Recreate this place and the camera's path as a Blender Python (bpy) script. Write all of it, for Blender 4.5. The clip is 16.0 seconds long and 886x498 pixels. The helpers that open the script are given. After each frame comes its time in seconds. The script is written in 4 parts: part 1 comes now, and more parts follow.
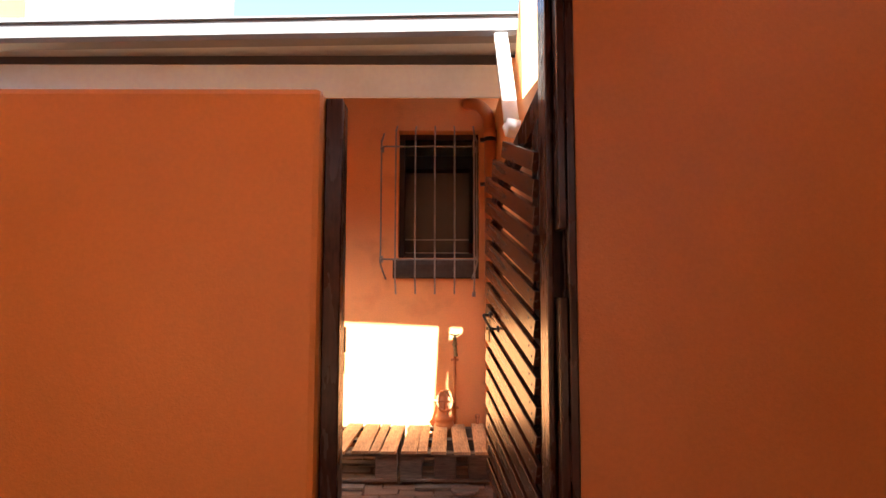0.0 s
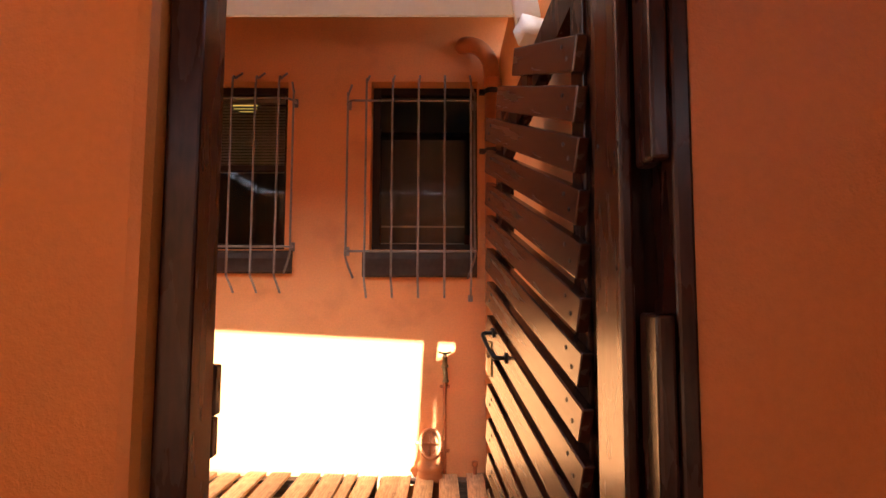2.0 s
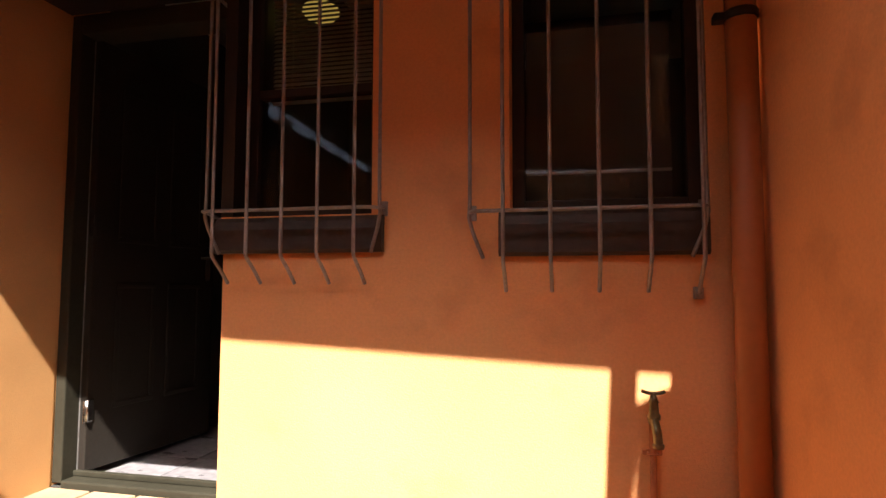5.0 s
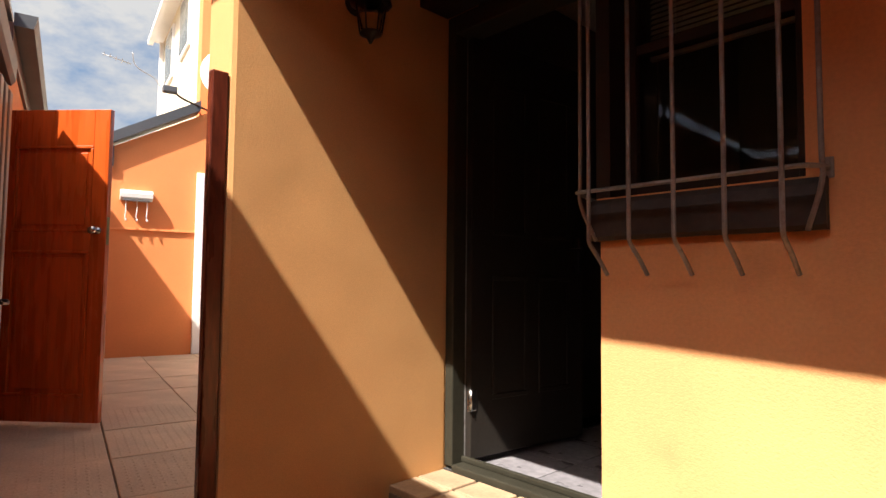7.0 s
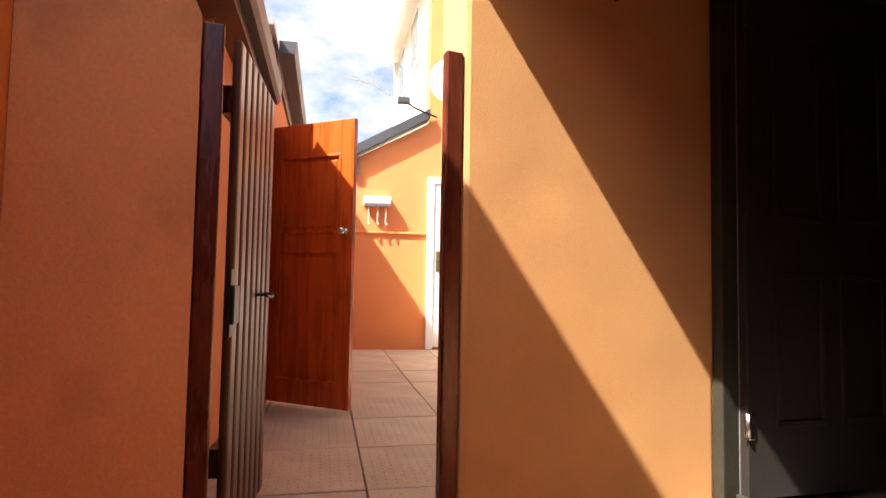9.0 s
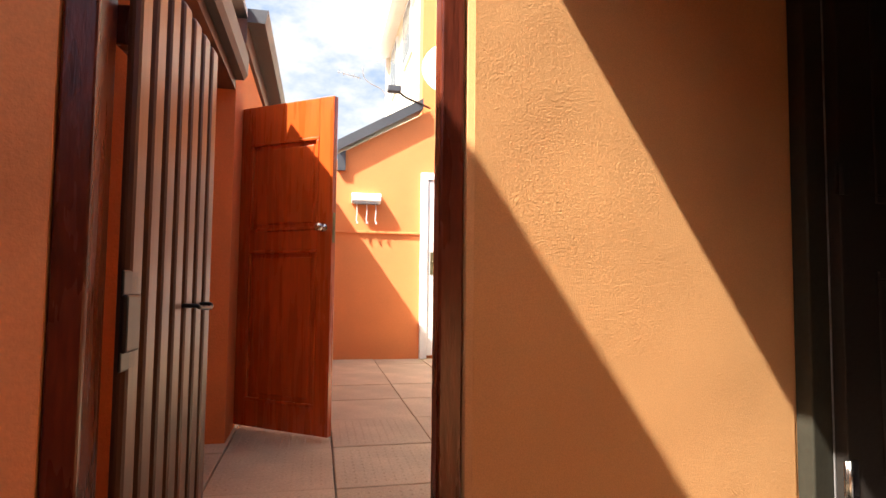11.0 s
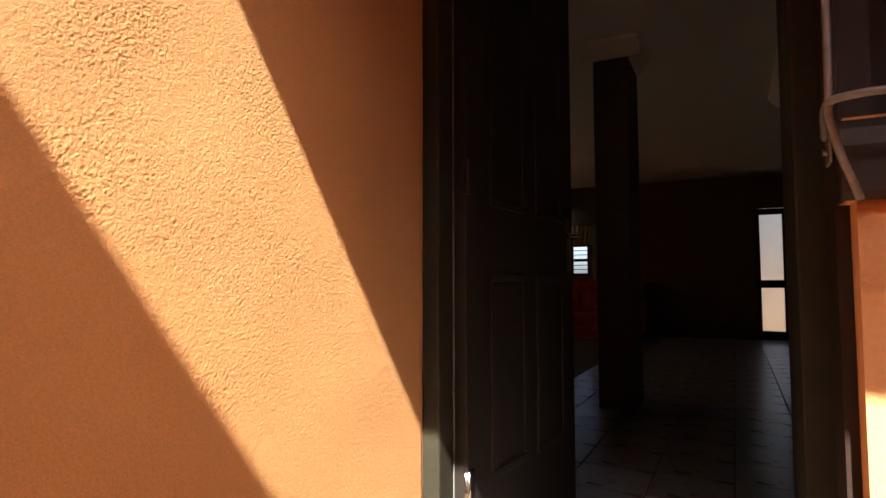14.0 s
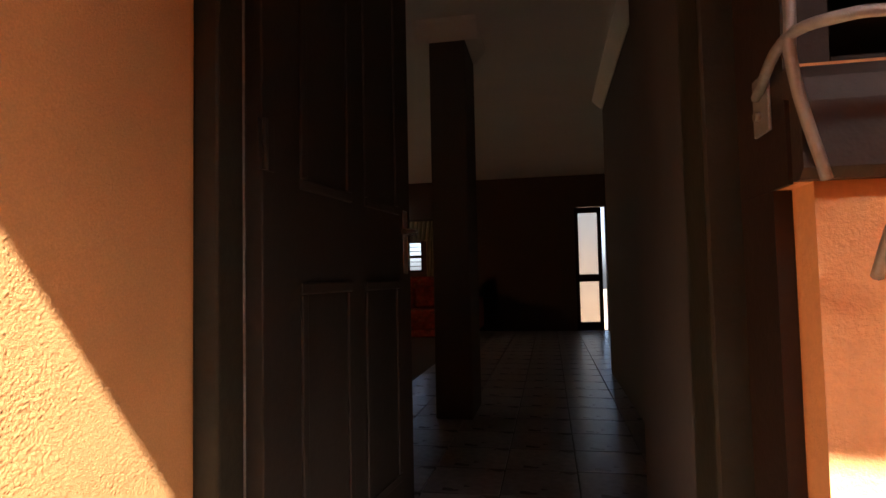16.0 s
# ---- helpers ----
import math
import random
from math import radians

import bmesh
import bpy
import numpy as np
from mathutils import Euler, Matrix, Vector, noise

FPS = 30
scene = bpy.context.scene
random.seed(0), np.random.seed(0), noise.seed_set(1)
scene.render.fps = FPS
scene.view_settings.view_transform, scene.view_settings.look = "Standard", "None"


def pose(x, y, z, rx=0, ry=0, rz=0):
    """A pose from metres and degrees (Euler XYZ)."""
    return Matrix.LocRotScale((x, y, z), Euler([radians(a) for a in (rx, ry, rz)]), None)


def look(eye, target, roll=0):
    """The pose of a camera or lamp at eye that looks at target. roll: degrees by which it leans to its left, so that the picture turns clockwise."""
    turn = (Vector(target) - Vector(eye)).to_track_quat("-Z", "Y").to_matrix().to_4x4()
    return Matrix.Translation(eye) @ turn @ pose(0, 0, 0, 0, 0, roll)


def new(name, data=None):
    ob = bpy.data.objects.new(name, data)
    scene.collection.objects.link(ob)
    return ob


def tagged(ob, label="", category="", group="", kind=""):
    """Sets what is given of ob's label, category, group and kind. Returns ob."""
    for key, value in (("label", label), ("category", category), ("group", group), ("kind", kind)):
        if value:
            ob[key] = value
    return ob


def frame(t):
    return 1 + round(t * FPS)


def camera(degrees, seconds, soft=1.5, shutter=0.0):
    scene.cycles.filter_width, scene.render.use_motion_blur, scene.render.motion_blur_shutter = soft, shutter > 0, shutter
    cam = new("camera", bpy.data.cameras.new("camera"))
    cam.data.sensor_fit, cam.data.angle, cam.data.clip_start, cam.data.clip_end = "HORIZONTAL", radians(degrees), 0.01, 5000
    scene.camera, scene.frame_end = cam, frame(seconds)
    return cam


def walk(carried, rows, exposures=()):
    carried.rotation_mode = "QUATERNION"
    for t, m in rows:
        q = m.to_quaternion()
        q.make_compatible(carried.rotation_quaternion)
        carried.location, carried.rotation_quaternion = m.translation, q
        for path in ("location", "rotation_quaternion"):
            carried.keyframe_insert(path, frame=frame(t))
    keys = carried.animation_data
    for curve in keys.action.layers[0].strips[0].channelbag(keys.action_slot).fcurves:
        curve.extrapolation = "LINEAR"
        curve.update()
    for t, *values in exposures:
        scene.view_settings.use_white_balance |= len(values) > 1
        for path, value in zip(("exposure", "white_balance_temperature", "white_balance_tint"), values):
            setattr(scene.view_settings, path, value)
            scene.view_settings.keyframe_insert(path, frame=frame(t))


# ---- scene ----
cam = camera(75.3, 16.0)
PATH = [
    (0, (0.672, 1.401, 0.927), (0.667, 3.394, 1.092), 0.1),
    (0.5, (0.705, 1.674, 0.924), (0.706, 3.667, 1.091), 0.1),
    (1, (0.755, 1.977, 0.94), (0.752, 3.97, 1.107), 0.2),
    (1.5, (0.753, 2.276, 0.931), (0.747, 4.269, 1.099), 0.1),
    (2, (0.756, 2.556, 0.949), (0.748, 4.549, 1.118), 0.2),
    (2.5, (0.798, 2.843, 0.953), (0.789, 4.835, 1.124), 0.2),
    (3, (0.752, 3.085, 0.95), (0.74, 5.078, 1.117), 0.1),
    (3.2, (0.742, 3.2, 0.938), (0.708, 5.192, 1.113), 0.1),
    (5.3, (0.449, 4.072, 0.959), (-0.117, 5.986, 1.085), 0.2),
    (5.5, (0.419, 4.12, 0.949), (-0.256, 5.999, 1.077), 0.3),
    (6, (0.325, 4.196, 0.949), (-0.606, 5.962, 1.069), 0.2),
    (6.5, (0.257, 4.241, 0.94), (-0.968, 5.817, 1.066), 0.6),
    (7, (0.216, 4.277, 0.946), (-1.233, 5.651, 1.061), 0.6),
    (7.5, (0.186, 4.288, 0.939), (-1.432, 5.458, 1.05), 0.7),
    (8, (0.167, 4.296, 0.932), (-1.568, 5.284, 1.047), 0.8),
    (8.5, (0.096, 4.312, 0.921), (-1.711, 5.161, 1.034), 0.9),
    (9, (-0.058, 4.352, 0.925), (-1.912, 5.095, 1.035), 1.0),
    (9.2, (-0.112, 4.378, 0.923), (-1.98, 5.085, 1.034), 1.0),
    (11.3, (-0.638, 4.587, 0.929), (-2.47, 5.378, 1.055), 0.4),
    (11.5, (-0.672, 4.607, 0.922), (-2.465, 5.483, 1.052), 0.2),
    (12, (-0.794, 4.688, 0.926), (-2.513, 5.701, 1.058), 0.1),
    (12.5, (-0.868, 4.746, 0.923), (-2.465, 5.942, 1.059), -0.1),
    (13, (-0.931, 4.769, 0.933), (-2.312, 6.209, 1.068), -0.4),
    (13.5, (-0.983, 4.791, 0.934), (-2.098, 6.445, 1.07), -0.6),
    (14, (-1.015, 4.81, 0.948), (-1.918, 6.591, 1.071), -0.1),
    (14.5, (-1.04, 4.828, 0.953), (-1.725, 6.703, 1.077), -0.3),
    (15, (-1.055, 4.907, 0.955), (-1.58, 6.833, 1.077), -0.5),
    (15.5, (-1.079, 5.071, 0.969), (-1.5, 7.023, 1.084), -0.9),
    (16, (-1.141, 5.245, 0.983), (-1.502, 7.21, 1.086), -1.2),
]
walk(cam, [(t, look(*p)) for t, *p in PATH], exposures=[(0.0, 3.2), (1.6, 3.15), (3.2, 2.85), (5.3, 1.92), (7.0, 1.45), (9.0, 2.1), (11.5, 2.1), (13.0, 2.25), (14.0, 2.5), (15.0, 2.7), (16.0, 3.0)])

# ---- world, sun ----
SUN_WAY = Vector((-0.25, 1.0, -1.33)).normalized()
world = bpy.data.worlds.new("sky_world")
scene.world = world
world.use_nodes = True
wn = world.node_tree.nodes
sky = wn.new("ShaderNodeTexSky")
sky.sky_type = "NISHITA"
sky.sun_disc = False
sky.sun_elevation = math.asin(-SUN_WAY.z)
sky.sun_rotation = math.atan2(-SUN_WAY.x, -SUN_WAY.y)
sky.air_density, sky.dust_density = 0.6, 4.0
world.node_tree.links.new(sky.outputs["Color"], wn["Background"].inputs["Color"])
wn["Background"].inputs["Strength"].default_value = 0.095
sun = new("sun", bpy.data.lights.new("sun", "SUN"))
sun.data.energy, sun.data.angle, sun.data.color = 5.0, radians(0.55), (1.0, 0.94, 0.86)
sun.matrix_world = look(-SUN_WAY * 30, (0, 0, 0))


# ---- materials ----
def mat(name, colour, rough=0.6, metal=0.0, grain=40.0, bump=0.0, bump_scale=None, vary=0.15, stain=0.15, stain_scale=2.0,
        stretch=(1, 1, 1), per_object=0.0, spec=0.5, coat=0.0, dirt=None, dirt_amount=0.0, bump_detail=3, wave=0.0):
    m = bpy.data.materials.new(name)
    m.use_nodes = True
    nt = m.node_tree
    n, l = nt.nodes, nt.links
    b = n["Principled BSDF"]
    tc = n.new("ShaderNodeTexCoord")
    mp = n.new("ShaderNodeMapping")
    mp.inputs["Scale"].default_value = stretch
    l.new(tc.outputs["Object"], mp.inputs["Vector"])
    fine = n.new("ShaderNodeTexNoise")
    fine.inputs["Scale"].default_value, fine.inputs["Detail"].default_value = grain, 5
    l.new(mp.outputs["Vector"], fine.inputs["Vector"])
    wide = n.new("ShaderNodeTexNoise")
    wide.inputs["Scale"].default_value, wide.inputs["Detail"].default_value = stain_scale, 4
    l.new(mp.outputs["Vector"], wide.inputs["Vector"])
    v1 = n.new("ShaderNodeMapRange")
    v1.inputs["From Min"].default_value, v1.inputs["From Max"].default_value = 0.3, 0.7
    v1.inputs["To Min"].default_value, v1.inputs["To Max"].default_value = 1 - vary, 1 + vary
    l.new(fine.outputs["Fac"], v1.inputs["Value"])
    v2 = n.new("ShaderNodeMapRange")
    v2.inputs["From Min"].default_value, v2.inputs["From Max"].default_value = 0.3, 0.7
    v2.inputs["To Min"].default_value, v2.inputs["To Max"].default_value = 1 - stain, 1 + stain
    l.new(wide.outputs["Fac"], v2.inputs["Value"])
    mu = n.new("ShaderNodeMath")
    mu.operation = "MULTIPLY"
    l.new(v1.outputs["Result"], mu.inputs[0])
    l.new(v2.outputs["Result"], mu.inputs[1])
    value = mu.outputs[0]
    if per_object:
        oi = n.new("ShaderNodeObjectInfo")
        v3 = n.new("ShaderNodeMapRange")
        v3.inputs["To Min"].default_value, v3.inputs["To Max"].default_value = 1 - per_object, 1 + per_object
        l.new(oi.outputs["Random"], v3.inputs["Value"])
        m2 = n.new("ShaderNodeMath")
        m2.operation = "MULTIPLY"
        l.new(value, m2.inputs[0])
        l.new(v3.outputs["Result"], m2.inputs[1])
        value = m2.outputs[0]
    sc = n.new("ShaderNodeVectorMath")
    sc.operation = "SCALE"
    sc.inputs[0].default_value = colour
    l.new(value, sc.inputs["Scale"])
    out = sc.outputs["Vector"]
    if dirt:
        patch = n.new("ShaderNodeTexNoise")
        patch.inputs["Scale"].default_value, patch.inputs["Detail"].default_value = stain_scale * 2.3, 8
        l.new(mp.outputs["Vector"], patch.inputs["Vector"])
        pr = n.new("ShaderNodeMapRange")
        pr.inputs["From Min"].default_value, pr.inputs["From Max"].default_value = 0.56, 0.72
        pr.inputs["To Max"].default_value = dirt_amount
        l.new(patch.outputs["Fac"], pr.inputs["Value"])
        mx = n.new("ShaderNodeMix")
        mx.data_type = "RGBA"
        l.new(pr.outputs["Result"], mx.inputs["Factor"])
        l.new(out, mx.inputs[6])
        mx.inputs[7].default_value = (*dirt, 1)
        out = mx.outputs[2]
    l.new(out, b.inputs["Base Color"])
    b.inputs["Metallic"].default_value = metal
    b.inputs["Specular IOR Level"].default_value = spec
    b.inputs["Coat Weight"].default_value = coat
    b.inputs["Coat Roughness"].default_value = 0.25
    rr = n.new("ShaderNodeMapRange")
    rr.inputs["To Min"].default_value, rr.inputs["To Max"].default_value = max(0.03, rough - 0.12), min(1, rough + 0.12)
    l.new(wide.outputs["Fac"], rr.inputs["Value"])
    l.new(rr.outputs["Result"], b.inputs["Roughness"])
    if bump:
        rel = n.new("ShaderNodeTexNoise")
        rel.inputs["Scale"].default_value, rel.inputs["Detail"].default_value = bump_scale or grain, bump_detail
        rel.inputs["Roughness"].default_value = 0.68
        l.new(mp.outputs["Vector"], rel.inputs["Vector"])
        bp = n.new("ShaderNodeBump")
        bp.inputs["Distance"].default_value = bump
        l.new(rel.outputs["Fac"], bp.inputs["Height"])
        if wave:
            sw = n.new("ShaderNodeTexNoise")
            sw.inputs["Scale"].default_value, sw.inputs["Detail"].default_value = 9.0, 2
            l.new(mp.outputs["Vector"], sw.inputs["Vector"])
            bw = n.new("ShaderNodeBump")
            bw.inputs["Distance"].default_value = wave
            l.new(sw.outputs["Fac"], bw.inputs["Height"])
            l.new(bw.outputs["Normal"], bp.inputs["Normal"])
        l.new(bp.outputs["Normal"], b.inputs["Normal"])
    return m


ORANGE = (0.78, 0.365, 0.145)
plaster = mat("orange_plaster", ORANGE, 0.8, grain=90, bump=0.0015, bump_scale=140, vary=0.05, stain=0.09, stain_scale=1.7, dirt=(0.30, 0.12, 0.05), dirt_amount=0.25)
plaster_rough = mat("coarse_orange_plaster", (0.61, 0.315, 0.118), 0.92, grain=300, bump=0.0008, bump_scale=520, bump_detail=2, vary=0.09, stain=0.08, stain_scale=2.2)
plaster_smooth = mat("satin_orange_plaster", (0.80, 0.265, 0.047), 0.42, spec=0.5, grain=60, bump=0.002, bump_scale=90, vary=0.03, stain=0.06, stain_scale=1.2)
# satin orange darkened to stand in for weak light right of the gate
plaster_far_shaded = mat("shade_darkened_satin_plaster", (0.53, 0.165, 0.032), 0.40, spec=0.5, grain=60, bump=0.002, bump_scale=90, vary=0.04, stain=0.08, stain_scale=1.2)
plaster_old = mat("pale_orange_plaster", (0.74, 0.245, 0.075), 0.8, grain=80, bump=0.004, bump_scale=90, vary=0.04, stain=0.06)
gate_wood = mat("brown_stained_gate_wood", (0.034, 0.011, 0.006), 0.27, spec=0.3, grain=14, bump=0.0003, bump_scale=18, vary=0.35, stain=0.25, stain_scale=3, stretch=(5, 5, 1), per_object=0.25)
slat_wood = mat("brown_stained_slats", (0.06, 0.022, 0.011), 0.25, grain=9, vary=0.2, stain=0.15, stain_scale=3, stretch=(1, 10, 10), per_object=0.3, spec=0.5)
paling_wood = mat("brown_stained_palings", (0.085, 0.034, 0.017), 0.33, grain=9, vary=0.2, stain=0.15, stain_scale=3, stretch=(10, 10, 1), per_object=0.3, spec=0.35)
red_wood = mat("red_brown_stained_post", (0.10, 0.02, 0.009), 0.28, grain=12, bump=0.001, bump_scale=16, vary=0.3, stain=0.2, stain_scale=3, stretch=(6, 6, 1))
pine = mat("varnished_pine", (0.44, 0.068, 0.007), 0.28, grain=9, bump=0.0004, bump_scale=16, vary=0.12, stain=0.18, stain_scale=2.5, stretch=(8, 8, 0.7), coat=0.4)
pallet_wood = mat("weathered_pallet_wood", (0.42, 0.28, 0.155), 0.8, grain=16, bump=0.003, bump_scale=25, vary=0.3, stain=0.25, stretch=(8, 1, 8), per_object=0.3)
pallet_dark = mat("dark_pallet_wood", (0.13, 0.10, 0.075), 0.85, grain=16, bump=0.003, bump_scale=25, vary=0.3, stain=0.3, stretch=(1, 8, 8), per_object=0.3)
dark_frame = mat("dark_green_brown_paint", (0.032, 0.029, 0.02), 0.5, spec=0.2, grain=50, bump=0.001, vary=0.1, stain=0.15, dirt=(0.12, 0.11, 0.08), dirt_amount=0.15)
brown_frame = mat("dark_brown_window_paint", (0.03, 0.018, 0.013), 0.5, spec=0.3, grain=50, bump=0.001, vary=0.1, stain=0.15)
door_paint = mat("dark_green_door_paint", (0.026, 0.021, 0.017), 0.55, spec=0.2, grain=60, bump=0.0008, vary=0.08, stain=0.15)
sill_tile = mat("dark_glazed_sill", (0.05, 0.036, 0.03), 0.55, spec=0.3, grain=30, bump=0.002, vary=0.15, stain=0.2, stain_scale=6)
steel = mat("grey_painted_steel_rod", (0.27, 0.255, 0.245), 0.42, metal=0.3, grain=80, bump=0.0006, vary=0.12, stain=0.25, stain_scale=9, dirt=(0.16, 0.08, 0.04), dirt_amount=0.5)
brass = mat("weathered_brass", (0.20, 0.17, 0.09), 0.45, metal=0.8, grain=60, vary=0.2, stain=0.25, stain_scale=20)
black_iron = mat("black_iron", (0.02, 0.019, 0.018), 0.4, metal=0.5, grain=60, vary=0.1)
chrome = mat("brushed_metal", (0.55, 0.53, 0.5), 0.25, metal=1.0, grain=60, vary=0.05)
pipe_paint = mat("orange_painted_pipe", (0.46, 0.16, 0.05), 0.5, grain=40, vary=0.05, stain=0.1)
drain_paint = mat("orange_painted_drain", (0.50, 0.21, 0.08), 0.55, grain=40, bump=0.001, vary=0.05, stain=0.1)
pale_board = mat("pale_blue_white_boards", (0.72, 0.90, 1.0), 0.5, grain=30, vary=0.03, stain=0.06)
white_paint = mat("white_paint", (0.78, 0.77, 0.74), 0.4, grain=50, vary=0.03, stain=0.05)
grey_gutter = mat("grey_painted_gutter", (0.14, 0.15, 0.16), 0.4, grain=40, vary=0.05, stain=0.12)
soffit_paint = mat("pale_blue_grey_soffit_paint", (0.36, 0.43, 0.47), 0.5, grain=30, vary=0.04, stain=0.1)
charcoal = mat("charcoal_fascia_paint", (0.06, 0.062, 0.068), 0.5, grain=40, vary=0.06, stain=0.1)
brown_fascia = mat("brown_fascia_paint", (0.085, 0.035, 0.022), 0.5, grain=30, bump=0.001, vary=0.1, stain=0.15)
roof_sheet = mat("grey_roof_sheet", (0.32, 0.32, 0.32), 0.45, metal=0.3, grain=20, vary=0.06, stain=0.15)
cream = mat("cream_wall_paint", (0.80, 0.70, 0.50), 0.8, grain=60, bump=0.002, vary=0.03, stain=0.05)
concrete = mat("tan_concrete_paver", (0.56, 0.44, 0.28), 0.85, grain=70, bump=0.003, vary=0.1, stain=0.14, stain_scale=3, per_object=0.1)
joint_sand = mat("dark_joint_sand", (0.20, 0.14, 0.09), 0.95, grain=120, bump=0.004, vary=0.2, stain=0.2)
brick_paver = mat("worn_clay_paver", (0.23, 0.14, 0.09), 0.85, grain=60, bump=0.005, vary=0.2, stain=0.25, stain_scale=5, per_object=0.3)
step_tile = mat("tan_step_brick", (0.40, 0.27, 0.16), 0.75, grain=60, bump=0.003, vary=0.12, stain=0.2, stain_scale=5, per_object=0.15)
floor_tile = mat("grey_slate_floor_tile", (0.21, 0.195, 0.205), 0.30, spec=0.22, grain=30, bump=0.0005, bump_scale=12, vary=0.2, stain=0.25, stain_scale=4, per_object=0.12)
grout = mat("dark_grout", (0.05, 0.045, 0.04), 0.9, grain=90, vary=0.1)
# near-black wall colour carries the gloom of the unlit rooms
room_wall = mat("shade_darkened_room_paint", (0.09, 0.074, 0.064), 0.85, grain=60, vary=0.04, stain=0.05)
ceiling_paint = mat("white_ceiling_paint", (0.80, 0.78, 0.70), 0.9, grain=60, vary=0.02, stain=0.03)
blind_slat = mat("pale_blind_slat", (0.55, 0.52, 0.46), 0.5, grain=40, vary=0.05)
red_tile = mat("red_brown_wall_tile", (0.25, 0.07, 0.04), 0.35, grain=40, vary=0.15)
ground_mat = mat("sandy_ground", (0.22, 0.16, 0.11), 0.95, grain=30, bump=0.01, vary=0.2, stain=0.2, stain_scale=0.5)
rope = mat("white_cord", (0.75, 0.72, 0.66), 0.8, grain=90, vary=0.1)


def glass_mat(name, tint, rough, ior=1.45):
    m = bpy.data.materials.new(name)
    m.use_nodes = True
    b = m.node_tree.nodes["Principled BSDF"]
    b.inputs["Base Color"].default_value = (*tint, 1)
    b.inputs["Transmission Weight"].default_value = 1
    b.inputs["Roughness"].default_value = rough
    b.inputs["IOR"].default_value = ior
    return m


clear_glass = glass_mat("clear_window_glass", (0.75, 0.75, 0.73), 0.02, 1.24)
frosted_glass = glass_mat("frosted_glass", (0.48, 0.40, 0.31), 0.45)


def glow_mat(name, colour, strength):
    m = bpy.data.materials.new(name)
    m.use_nodes = True
    b = m.node_tree.nodes["Principled BSDF"]
    b.inputs["Base Color"].default_value = (*colour, 1)
    b.inputs["Emission Color"].default_value = (*colour, 1)
    b.inputs["Emission Strength"].default_value = strength
    return m


# ---- mesh helpers ----
def box(bm, x0, x1, y0, y1, z0, z1, bevel=0.0, m=None):
    made = bmesh.ops.create_cube(bm, size=1.0)["verts"]
    for v in made:
        v.co = Vector((x0 + (v.co.x + 0.5) * (x1 - x0), y0 + (v.co.y + 0.5) * (y1 - y0), z0 + (v.co.z + 0.5) * (z1 - z0)))
    if bevel:
        edges = list({e for v in made for e in v.link_edges})
        got = bmesh.ops.bevel(bm, geom=edges, offset=bevel, segments=2, affect="EDGES", profile=0.5)
        made = list({v for f in got["faces"] for v in f.verts} | {v for v in made if v.is_valid})
    if m is not None:
        bmesh.ops.transform(bm, matrix=m, verts=made)
    return bm


def tube(bm, points, r, sides=8, closed_ends=True, radii=None):
    pts = [Vector(p) for p in points]
    rings = []
    side = None
    for i, p in enumerate(pts):
        d = (pts[min(i + 1, len(pts) - 1)] - pts[max(i - 1, 0)]).normalized()
        if side is None:
            side = d.cross(Vector((0.3, 0.2, 1))).normalized()
            if side.length < 0.5:
                side = d.cross(Vector((1, 0, 0))).normalized()
        side = (side - d * side.dot(d)).normalized()
        up = d.cross(side)
        rad = radii[i] if radii else r
        rings.append([bm.verts.new(p + (side * math.cos(a) + up * math.sin(a)) * rad)
                      for a in (2 * math.pi * k / sides for k in range(sides))])
    for a, b in zip(rings, rings[1:]):
        for k in range(sides):
            f = bm.faces.new((a[k], a[(k + 1) % sides], b[(k + 1) % sides], b[k]))
            f.smooth = True
    if closed_ends:
        bm.faces.new(rings[0][::-1])
        bm.faces.new(rings[-1])
    return bm


def smooth_path(points, steps=6):
    """A Catmull-Rom path through the points."""
    p = [Vector(q) for q in points]
    p = [2 * p[0] - p[1]] + p + [2 * p[-1] - p[-2]]
    out = []
    for i in range(1, len(p) - 2):
        for k in range(steps):
            t = k / steps
            out.append(0.5 * ((2 * p[i]) + (p[i + 1] - p[i - 1]) * t + (2 * p[i - 1] - 5 * p[i] + 4 * p[i + 1] - p[i + 2]) * t * t
                              + (3 * p[i] - p[i - 1] - 3 * p[i + 1] + p[i + 2]) * t ** 3))
    return out + [p[-2]]


def lathe(bm, profile, origin=(0, 0, 0), axis=None, sides=20):
    """Turns (radius, height) rows about z, then by the matrix axis."""
    rings = []
    for r, h in profile:
        ring = []
        for k in range(sides):
            a = 2 * math.pi * k / sides
            co = Vector((r * math.cos(a), r * math.sin(a), h))
            if axis is not None:
                co = axis @ co
            ring.append(bm.verts.new(co + Vector(origin)))
        rings.append(ring)
    for a, b in zip(rings, rings[1:]):
        for k in range(sides):
            f = bm.faces.new((a[k], a[(k + 1) % sides], b[(k + 1) % sides], b[k]))
            f.smooth = True
    bm.faces.new(rings[0][::-1])
    bm.faces.new(rings[-1])
    return bm


def prism(bm, outline, axis, lo, hi):
    """Extrudes a flat outline of (p, q) along an axis: 'x' takes (y, z), 'y' takes (x, z), 'z' takes (x, y)."""
    def at(p, q, h):
        return {"x": (h, p, q), "y": (p, h, q), "z": (p, q, h)}[axis]
    a = [bm.verts.new(at(p, q, lo)) for p, q in outline]
    b = [bm.verts.new(at(p, q, hi)) for p, q in outline]
    bm.faces.new(a[::-1])
    bm.faces.new(b)
    for k in range(len(a)):
        bm.faces.new((a[k], a[(k + 1) % len(a)], b[(k + 1) % len(a)], b[k]))
    return bm


